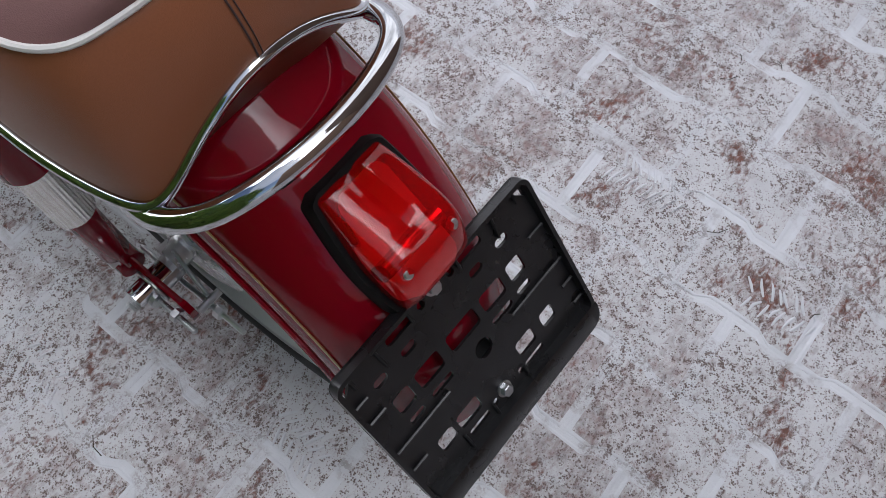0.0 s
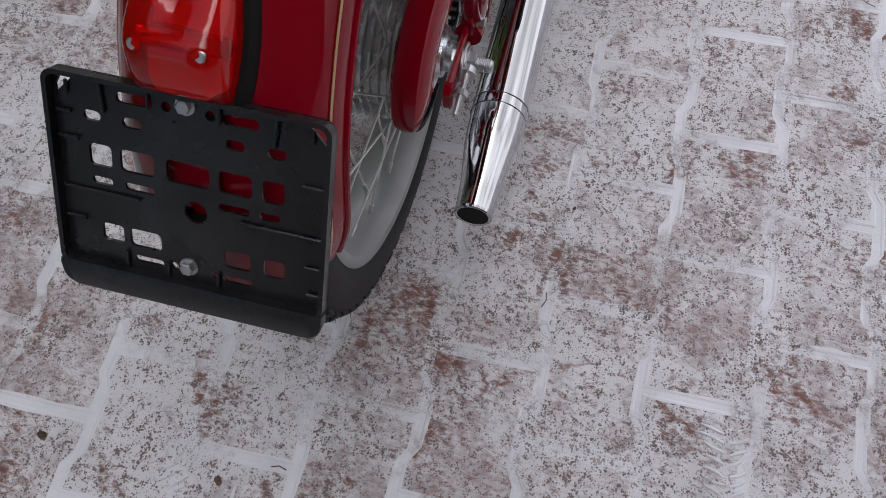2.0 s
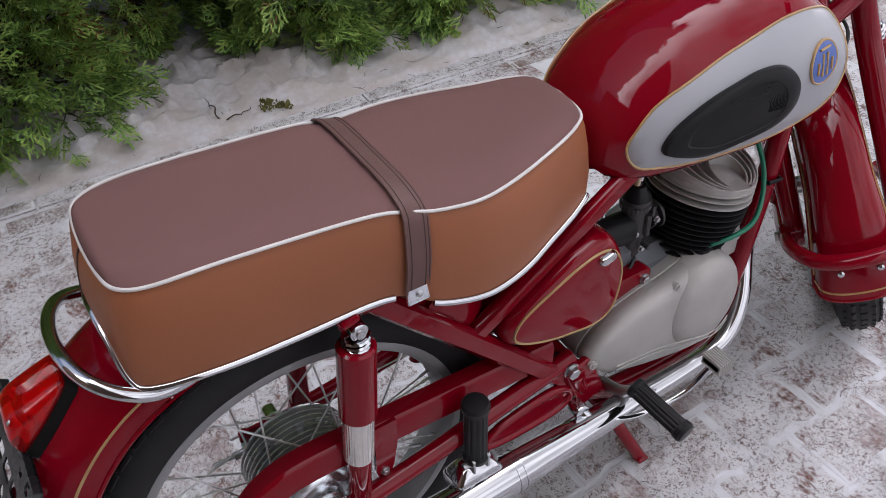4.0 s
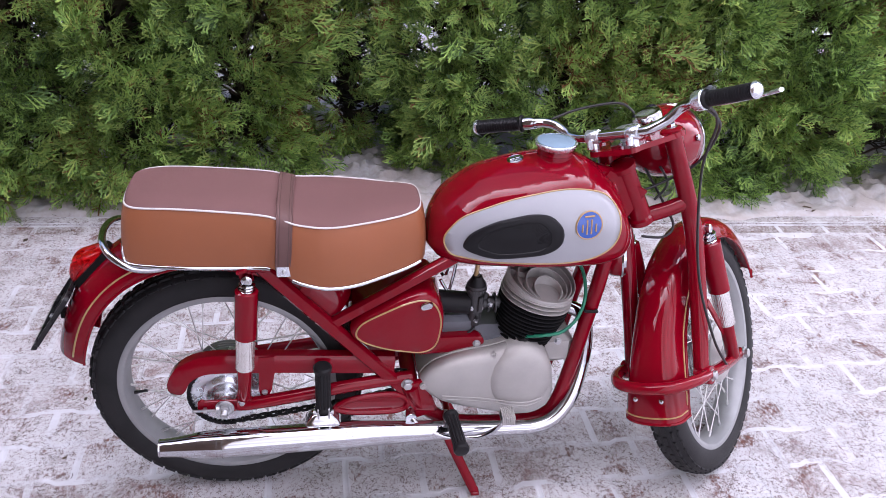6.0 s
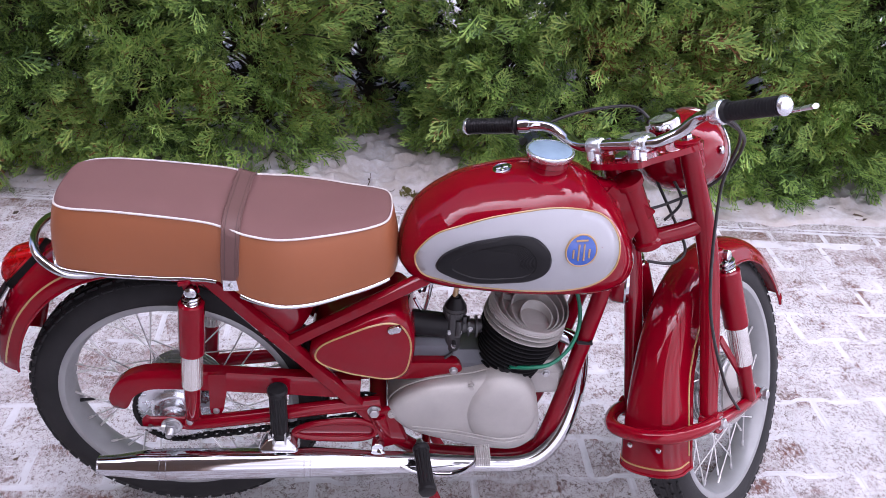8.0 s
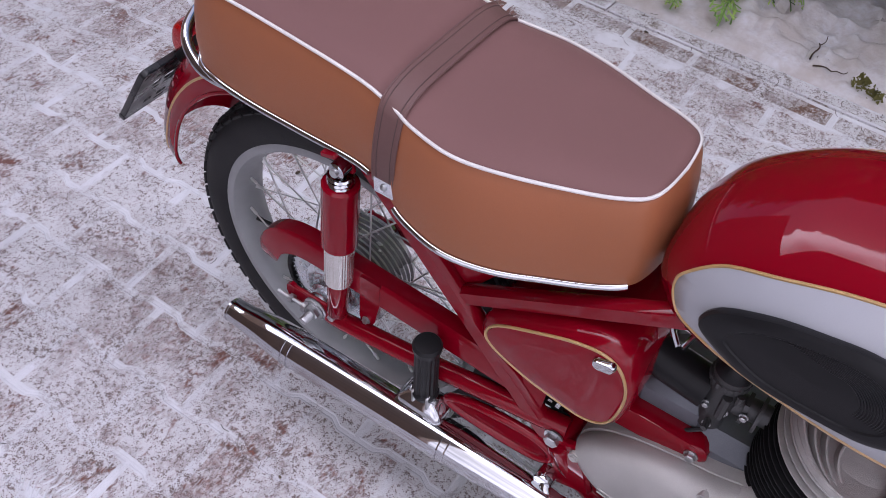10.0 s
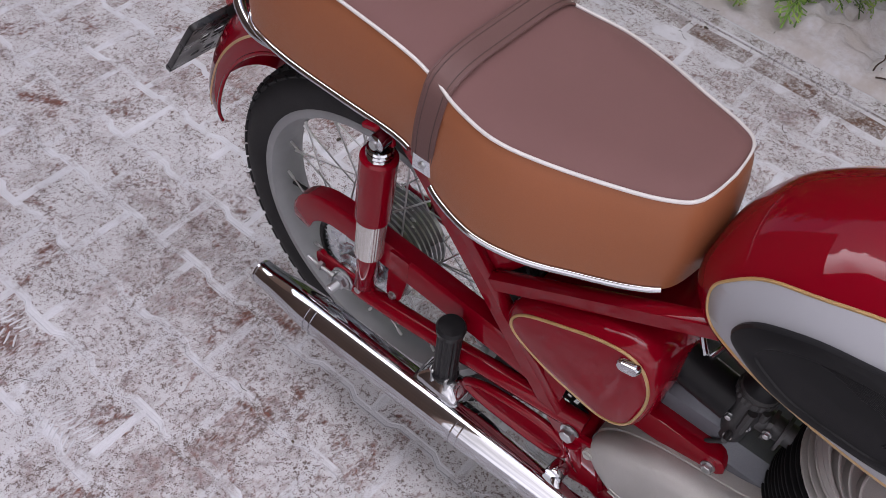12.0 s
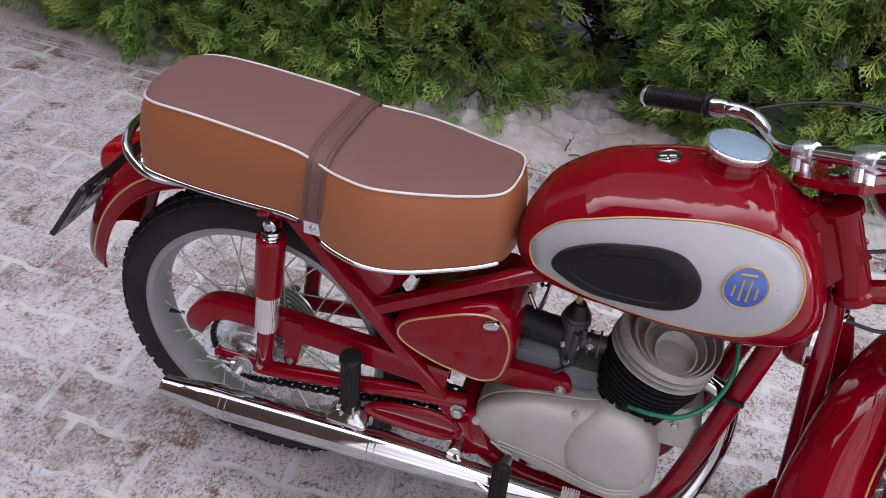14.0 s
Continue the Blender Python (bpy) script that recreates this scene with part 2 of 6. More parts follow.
PAVER = snowy("snow_dusted_red_concrete", (0.20, 0.078, 0.056), (0.105, 0.055, 0.046), 0.075, 0.0)
BORDER = snowy("snow_dusted_border", (0.17, 0.09, 0.06), (0.10, 0.06, 0.04), -0.02, -0.03)
KERB = snowy("snow_dusted_kerb", (0.24, 0.2, 0.17), (0.15, 0.11, 0.08), 0.08, 0.0)
JOINT = snowy("joint_snow", (0.24, 0.17, 0.15), (0.16, 0.12, 0.105), 0.16, 0.03, buried=(5.5, 4, 0.6), snow_tone=(0.61, 0.62, 0.65))
SNOW = material("snow", (0.53, 0.535, 0.565), 0.75, grain=0.45, grain_size=55, blotch=0.7, blotch_size=9, dark=(0.38, 0.335, 0.30), bump=0.9, bump_size=90)
EARTH = material("litter", (0.07, 0.05, 0.03), 0.9, grain=0.5, grain_size=200, vary=0.4)
TWIG = material("bark", (0.075, 0.05, 0.035), 0.85, grain=0.5, grain_size=200, blotch=0.4, blotch_size=20, bump=0.6, bump_size=150)
WALLM = material("brown_render", (0.27, 0.17, 0.12), 0.85, grain=0.3, grain_size=90, blotch=0.3, blotch_size=1.5)


def leaf_material():
    m = bpy.data.materials.new("thuja_scales")
    m.use_nodes = True
    n, l = m.node_tree.nodes, m.node_tree.links
    b = n["Principled BSDF"]
    geo = n.new("ShaderNodeNewGeometry")
    ramp = n.new("ShaderNodeValToRGB")
    e = ramp.color_ramp.elements
    e[0].position, e[0].color = 0.0, (0.050, 0.102, 0.03, 1)
    e[1].position, e[1].color = 1.0, (0.53, 0.64, 0.17, 1)
    mid = e.new(0.5)
    mid.color = (0.245, 0.42, 0.095, 1)
    rust = e.new(0.985)
    rust.color = (0.38, 0.48, 0.12, 1)
    e[-1].color = (0.17, 0.085, 0.03, 1)
    tex = n.new("ShaderNodeTexNoise")
    tex.inputs["Scale"].default_value = 2.6
    l.new(geo.outputs["Position"], tex.inputs["Vector"])
    add = n.new("ShaderNodeMath")
    add.operation = "MULTIPLY_ADD"
    add.inputs[1].default_value = 0.9
    l.new(geo.outputs["Random Per Island"], add.inputs[0])
    shift = n.new("ShaderNodeMath")
    shift.operation = "MULTIPLY_ADD"
    shift.inputs[1].default_value, shift.inputs[2].default_value = 1.5, -0.68
    l.new(tex.outputs["Fac"], shift.inputs[0])
    l.new(shift.outputs[0], add.inputs[2])
    l.new(add.outputs[0], ramp.inputs["Fac"])
    l.new(ramp.outputs["Color"], b.inputs["Base Color"])
    b.inputs["Roughness"].default_value = 0.55
    b.inputs["Specular IOR Level"].default_value = 0.3
    return m


LEAF = leaf_material()
# Brown inner growth; its colour also carries the shade of the hedge's gaps.
SHADED_INNER_LEAF = material("shaded_brown_inner_growth", (0.045, 0.036, 0.018), 0.8, grain=0.5, grain_size=60, dark=(0.02, 0.022, 0.01))

# ---- building tools ----


def link_mesh(name, verts, faces, mat, parent=None, label="", smooth=True, m=None, sharp=40):
    me = bpy.data.meshes.new(name)
    v = np.asarray(verts, float)
    if m is not None:
        a = np.array(m)
        v = v @ a[:3, :3].T + a[:3, 3]
    me.from_pydata(v.tolist(), [], [tuple(int(i) for i in f) for f in faces])
    me.materials.append(mat)
    if smooth:
        me.shade_smooth()
        me.set_sharp_from_angle(angle=radians(sharp))
    ob = new(name, me)
    if parent:
        ob.parent = parent
    return tagged(ob, label)


class Shape:
    """Vertices and faces of one part, put together piece by piece."""

    def __init__(self):
        self.v, self.f = [], []

    def add(self, verts, faces):
        o = len(self.v)
        self.v += [tuple(p) for p in verts]
        self.f += [tuple(i + o for i in f) for f in faces]
        return self

    def rings(self, rings, closed=False, caps=True):
        n, m = len(rings), len(rings[0])
        v = [p for r in rings for p in r]
        f = [(i * m + j, i * m + (j + 1) % m, ((i + 1) % n) * m + (j + 1) % m, ((i + 1) % n) * m + j) for i in range(n if closed else n - 1) for j in range(m)]
        if caps and not closed:
            f += [tuple(reversed(range(m))), tuple((n - 1) * m + j for j in range(m))]
        return self.add(v, f)

    def tube(self, pts, r, n=12, smooth=0, closed=False, flat=1.0):
        p = path(pts, smooth, closed)
        p = np.asarray(p, float)
        rad = np.full(len(p), r) if np.isscalar(r) else np.interp(np.linspace(0, 1, len(p)), np.linspace(0, 1, len(r)), r)
        tang = np.gradient(p, axis=0) if not closed else np.roll(p, -1, 0) - np.roll(p, 1, 0)
        tang /= np.linalg.norm(tang, axis=1)[:, None] + 1e-12
        side = np.cross(tang[0], (0, 0, 1) if abs(tang[0][2]) < 0.9 else (0, 1, 0))
        out = []
        for q, t, s in zip(p, tang, rad):
            side = side - t * (side @ t)
            side /= np.linalg.norm(side)
            up = np.cross(side, t)
            a = np.linspace(0, 2 * np.pi, n, endpoint=False)
            out.append([q + s * (math.cos(k) * side + flat * math.sin(k) * up) for k in a])
        return self.rings(out, closed)

    def lathe(self, profile, at, axis, n=32, start=(0, 0, 1)):
        """profile: rows of radius and distance along the axis."""
        axis = np.asarray(axis, float) / np.linalg.norm(axis)
        s = np.cross(axis, start if abs(np.dot(axis, start)) < 0.95 else (1, 0, 0))
        s /= np.linalg.norm(s)
        u = np.cross(axis, s)
        a = np.linspace(0, 2 * np.pi, n, endpoint=False)
        return self.rings([[np.asarray(at) + h * axis + max(r, 1e-5) * (math.cos(k) * s + math.sin(k) * u) for k in a] for r, h in profile])

    def box(self, lo, hi, m=None, bevel=0.0):
        lo, hi = np.minimum(lo, hi), np.maximum(lo, hi)
        c, h = (lo + hi) / 2, (hi - lo) / 2
        b = min(bevel, *(h * 0.9))
        if b <= 0:
            v = [c + h * s for s in ((-1, -1, -1), (1, -1, -1), (1, 1, -1), (-1, 1, -1), (-1, -1, 1), (1, -1, 1), (1, 1, 1), (-1, 1, 1))]
            f = [(3, 2, 1, 0), (4, 5, 6, 7), (0, 1, 5, 4), (1, 2, 6, 5), (2, 3, 7, 6), (3, 0, 4, 7)]
        else:
            def ring(dx, z):
                x, y = h[0] - dx, h[1] - dx
                k = b * 0.6
                return [c + np.array(q) for q in ((-x + k, -y, z), (x - k, -y, z), (x, -y + k, z), (x, y - k, z), (x - k, y, z), (-x + k, y, z), (-x, y - k, z), (-x, -y + k, z))]
            rs = [ring(b, -h[2]), ring(0, -h[2] + b), ring(0, h[2] - b), ring(b, h[2])]
            v = [p for r in rs for p in r]
            f = [(i * 8 + j, i * 8 + (j + 1) % 8, i * 8 + 8 + (j + 1) % 8, i * 8 + 8 + j) for i in range(3) for j in range(8)]
            f += [tuple(reversed(range(8))), tuple(range(24, 32))]
        if m is not None:
            v = [tuple(m @ Vector(p)) for p in v]
        return self.add(v, f)

    def make(self, name, mat, parent=None, label="", smooth=True, m=None, sharp=40):
        return link_mesh(name, self.v, self.f, mat, parent, label, smooth, m, sharp)


def path(pts, smooth=0, closed=False):
    """A smooth curve through the points."""
    p = [np.asarray(q, float) for q in pts]
    if not smooth:
        return p
    n, out = len(p), []
    for i in range(n if closed else n - 1):
        a, b, c, d = (p[(i - 1) % n], p[i], p[(i + 1) % n], p[(i + 2) % n]) if closed else (p[max(i - 1, 0)], p[i], p[i + 1], p[min(i + 2, n - 1)])
        for k in range(smooth):
            t = k / smooth
            out.append(0.5 * (2 * b + (c - a) * t + (2 * a - 5 * b + 4 * c - d) * t**2 + (3 * b - a - 3 * c + d) * t**3))
    return out if closed else out + [p[-1]]


def curve(xs, ys):
    """A smooth function through the knots."""
    q = np.array(path([(x, y, 0) for x, y in zip(xs, ys)], 10))
    return lambda x: float(np.interp(x, q[:, 0], q[:, 1]))


def rounded(w, h, r, n=4, at=(0, 0)):
    """The outline of a rounded rectangle."""
    out = []
    for cx, cy, a in ((w / 2 - r, h / 2 - r, 0), (-w / 2 + r, h / 2 - r, 90), (-w / 2 + r, -h / 2 + r, 180), (w / 2 - r, -h / 2 + r, 270)):
        out += [(at[0] + cx + r * math.cos(radians(a + 90 * k / n)), at[1] + cy + r * math.sin(radians(a + 90 * k / n))) for k in range(n + 1)]
    return out


def bolt(name, at, axis, r, h, parent, mat=None, m=None, label=""):
    s = Shape().lathe([(r * 1.35, 0), (r * 1.35, h * 0.2), (0.0, h * 0.2)], at, axis, 16)
    s.lathe([(r, h * 0.2), (r, h * 0.9), (r * 0.8, h), (0, h)], at, axis, 6)
    return s.make(name, mat or STEEL, parent, label, m=m, sharp=25)


def holed_plate(outline, holes, thick, place):
    """A flat plate with holes right through it. place turns (u, v, w) into the world."""
    bm = bmesh.new()
    edges = []
    for loop in (outline, *holes):
        vs = [bm.verts.new((u, v, 0)) for u, v in loop]
        edges += [bm.edges.new((vs[i], vs[(i + 1) % len(vs)])) for i in range(len(vs))]
    bmesh.ops.triangle_fill(bm, use_beauty=True, use_dissolve=False, edges=edges)
    faces = bm.faces[:]
    got = bmesh.ops.extrude_face_region(bm, geom=faces)
    for e in got["geom"]:
        if isinstance(e, bmesh.types.BMVert):
            e.co.z += thick
    bmesh.ops.recalc_face_normals(bm, faces=bm.faces[:])
    bm.verts.ensure_lookup_table()
    v = [place(*p.co) for p in bm.verts]
    f = [[q.index for q in face.verts] for face in bm.faces]
    bm.free()
    return v, f

# ---- the setting: paved yard, kerb, snow strip and the hedge's ground ----
PAVE_TURN = 0.016
KERB_AT, KERB_SLOPE = 1.385, -0.055


def kerb_y(x):
    return KERB_AT + KERB_SLOPE * x


ground = Shape()
gx = [-400, -40, -8, -3, -1, 1, 3, 5, 10, 40, 400]
gy = [-400, -40, -9, -3, -1, 1, 1.6, 3, 10, 40, 400]
ground.add([(x, y, -0.0013) for y in gy for x in gx], [(j * 11 + i, j * 11 + i + 1, j * 11 + i + 12, j * 11 + i + 11) for j in range(10) for i in range(10)])
ground = ground.make("ground", JOINT, label="", smooth=False)
tagged(ground, "white snow lying over the ground and in the joints", "ground", kind="structure")

pavement = tagged(new("pavement"), "red concrete double-T paving dusted with snow, joints full of snow", "pavement", kind="structure")

# low snow along the hedge foot, lumpy
def bank_edge(x):
    """The snow starts behind the kerb and spills over it here and there."""
    return 0.062 - 0.11 * max(0.0, noise.noise((x * 2.3, 7.0, 0.0)) + 0.5 * noise.noise((x * 7.0, 3.0, 0.0)) - 0.02)


def bank_z(x, y):
    out = y - kerb_y(x) - bank_edge(x)
    rise = min(1.0, max(0.0, out / 0.14))
    lump = 0.5 + 0.8 * noise.noise((x * 3.1, y * 3.1, 0.3)) + 0.6 * noise.noise((x * 9, y * 9, 2.1)) + 0.5 * noise.noise((x * 24, y * 24, 5.0)) + 0.1 * noise.noise((x * 50, y * 50, 9.0))
    return -0.006 + 0.016 * min(1.0, rise * 5) + 0.052 * rise * max(0.04, lump)


snow = []
nx, ny = 520, 70
for j in range(ny):
    for i in range(nx):
        x = -3.6 + 7.8 * i / (nx - 1)
        y = kerb_y(x) + bank_edge(x) + (2.6 if j > ny - 3 else 1.35) * (j / (ny - 1)) ** 1.6
        snow.append((x, y, bank_z(x, y)))
snow_bank = link_mesh("snow_bank", snow, [(j * nx + i, j * nx + i + 1, (j + 1) * nx + i + 1, (j + 1) * nx + i) for j in range(ny - 1) for i in range(nx - 1)], SNOW)
snow_bank.data.shade_smooth()
tagged(snow_bank, "lumpy white snow lying along the foot of the hedge", "snow", kind="stuff")

# plain wall of the house that closes the yard behind the camera
wall_south = Shape().box((-4.6, -2.75, 0), (-0.3, -2.45, 10.0)).make("wall_south", WALLM, smooth=False)
tagged(wall_south, "plain rendered wall out of view, blocking light and closing the yard", "wall", kind="structure")
# Unseen wall added in the west to hold back low sky light.
shade_wall_west = Shape().box((-4.6, -2.45, 0), (-4.3, 1.4, 5.0)).make("shade_wall_west", WALLM, smooth=False)
tagged(shade_wall_west, "plain rendered wall out of view, blocking light and closing the yard", "wall", kind="structure")


# ---- thuja hedge ----
def spray(length, seed, pairs, subs, wide):
    """One flat, feathery thuja spray in the plane z = 0, growing along +x: quads of the axis, its side shoots and their tips."""
    r = np.random.default_rng(seed)
    quads = []

    def blade(p, ang, ln, w, z0=0.0):
        d = np.array([math.cos(ang), math.sin(ang)])
        s = np.array([-d[1], d[0]]) * w / 2
        q = p + d * ln
        lift = z0 + 0.12 * ln * r.normal()
        quads.append([(*(p - s * 0.7), z0), (*(p + s * 0.7), z0), (*(q + s), lift), (*(q - s), lift)])

    for k in range(pairs):
        t = (k + 0.5) / pairs
        base = np.array([length * t * 0.85, 0.0])
        for sign in (-1, 1):
            ln = length * (0.58 - 0.36 * t) * r.uniform(0.7, 1.2)
            a = sign * radians(r.uniform(26, 44))
            blade(base, a, ln, wide)
            for c in range(subs):
                u = base + np.array([math.cos(a), math.sin(a)]) * ln * (0.3 + 0.5 * c / max(subs - 1, 1))
                flip = -1 if c % 2 == 0 else 1
                blade(u, a + flip * sign * radians(r.uniform(24, 42)), ln * r.uniform(0.36, 0.55), wide * 0.9)
    blade(np.array([0.0, 0.0]), 0.0, length, wide)
    return np.array(quads)


SPRAYS = [spray(0.095, 40 + k, 4, 3, 0.0047) for k in range(8)]
COARSE = [spray(0.17, 80 + k, 4, 1, 0.013) for k in range(4)]


def thuja(at, height, width, seed, plumes, per, coarse):
    """A thuja of the hedge: trunk with limbs, and a crown of many feathery plumes with dark gaps between them."""
    r = np.random.default_rng(seed)
    tree = new("thuja")
    tree.location = (*at, 0)
    wood = Shape()
    wood.tube([(0, 0, -0.02), (0.02, 0.01, 0.5), (0, -0.01, 1.2), (0.01, 0, height * 0.9)], [0.028, 0.022, 0.014, 0.004], 8, 4)
    wood.make("trunk", TWIG, tree)
    limbs = Shape()
    verts, shade_slots = [], []

    def put(mesh, p, yaw, pitch, roll, size, inner=0):
        m = np.array(Euler((0, 0, yaw)).to_matrix() @ Euler((0, -pitch, 0)).to_matrix() @ Euler((roll, 0, 0)).to_matrix())
        verts.append((mesh * size).reshape(-1, 3) @ m.T + p)
        shade_slots.append(np.full(len(mesh), inner))

    low = 1.2
    for k in range(plumes):
        z = 0.04 + low * ((k + r.uniform(0, 1)) / plumes)
        a = r.uniform(0, 2 * np.pi) if k % 7 == 0 else r.uniform(np.pi * 1.08, np.pi * 1.92)
        swell = 0.84 + 0.5 * noise.noise((at[0] * 2.0 + math.cos(a) * 1.6, seed * 0.7, z * 3.0))
        reach = width * swell * r.uniform(0.80, 1.06) * (1 - 0.2 * (z / height) ** 2)
        if z < 0.24:
            reach *= 0.86 + 0.5 * z
        d = np.array([math.cos(a), math.sin(a), 0])
        root = d * reach * 0.45 + (0, 0, z)
        up = r.uniform(0.1, 0.75) if z > 0.22 else r.uniform(-0.35, 0.15)
        tip = d * reach + (0, 0, z + up * 0.16)
        if k % 2 == 0:
            limbs.tube([(0, 0, max(z - 0.12, 0.02)), root, tip], [0.007, 0.005, 0.002], 5, 2)
        n = int(per * r.uniform(0.7, 1.35))
        for i in range(n):
            t = r.uniform(0.12, 1.0) ** 0.7
            p = root + (tip - root) * t + r.normal(0, 1, 3) * (0.036, 0.03, 0.048) * (1.25 - 0.5 * t)
            p[2] = max(p[2], 0.025 + 0.05 * r.uniform())
            put(SPRAYS[r.integers(8)], p, a + r.normal(0, 0.6), up + r.normal(0, 0.42), np.pi / 2 * r.integers(0, 2) + r.normal(0, 0.5), r.uniform(0.75, 1.35))
    for k in range(coarse):
        z = r.uniform(0.12, low) if k % 3 == 0 else r.uniform(low, height)
        a = r.uniform(0, 2 * np.pi)
        q = width * r.uniform(0.05, 0.42) * (0.6 if z < 0.3 else 1) if z < low else width * r.uniform(0.3, 1.0) * (1 - 0.6 * (z - low) / (height - low + 0.2))
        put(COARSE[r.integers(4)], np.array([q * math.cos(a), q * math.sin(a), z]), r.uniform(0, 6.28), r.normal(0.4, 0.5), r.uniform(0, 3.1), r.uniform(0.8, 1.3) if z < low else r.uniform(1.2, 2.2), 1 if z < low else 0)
    tagged(limbs.make("branchwork", TWIG, tree), kind="stuff")
    v = np.concatenate(verts)
    me = bpy.data.meshes.new("crown")
    nq = len(v) // 4
    me.vertices.add(len(v))
    me.vertices.foreach_set("co", v.ravel())
    me.loops.add(len(v))
    me.loops.foreach_set("vertex_index", np.arange(len(v), dtype=np.int32))
    me.polygons.add(nq)
    me.polygons.foreach_set("loop_start", np.arange(0, len(v), 4, dtype=np.int32))
    me.update(calc_edges=True)
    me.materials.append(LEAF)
    me.materials.append(SHADED_INNER_LEAF)
    me.polygons.foreach_set("material_index", np.concatenate(shade_slots).astype(np.int32))
    crown = new("crown", me)
    crown.parent = tree
    return tagged(tree, "dense green thuja of a hedge standing in snow", "hedge tree", "thuja hedge")


HEDGE = [(-2.5, 1.98), (-1.95, 1.90), (-1.42, 1.85), (-0.98, 1.88), (-0.56, 1.88), (-0.12, 1.95), (0.34, 2.34), (0.86, 1.96), (1.36, 1.86), (1.84, 1.80), (2.30, 1.80), (2.8, 1.86), (3.35, 1.92)]
for k, (x, y) in enumerate(HEDGE):
    edge = not -1.7 < x < 2.95
    thuja((x, y), 3.3 + 0.15 * (k % 3), 0.46, 100 + k, 50 if edge else 130, 14, 460)
# a second, looser row stands behind and closes most of the gaps
for k in range(8):
    thuja((-2.4 + 0.85 * k, 2.72 + 0.05 * (k % 2)), 3.3, 0.5, 300 + k, 20, 3, 330)

# ---- the motorcycle: rear axle over the origin, x forward, standing upright on its centre stand ----
bike = tagged(new("motorcycle"), "maroon vintage motorcycle with tan seat on centre stand", "motorcycle")
STEER, RAKE = radians(52.5), radians(26.1)
HEAD = Vector((0.947, 0, 0.8))
FRONT = Matrix.Translation(HEAD) @ Matrix.Rotation(STEER, 4, Vector((-math.sin(RAKE), 0, math.cos(RAKE)))) @ Matrix.Translation(-HEAD)
BOTH = (-1, 1)


def beam(s, a, b, wide, thick, bevel=0.005):
    """A flat, rounded bar from a to b; wide lies across it in the upright plane of the bar."""
    a, b = Vector(a), Vector(b)
    d = (b - a).normalized()
    side = Vector((0, 1, 0))
    side = (side - d * side.dot(d)).normalized()
    up = d.cross(side)
    m = Matrix.Translation(a) @ Matrix((d, side, up)).transposed().to_4x4()
    return s.box((0, -thick / 2, -wide / 2), ((b - a).length, thick / 2, wide / 2), m, bevel)


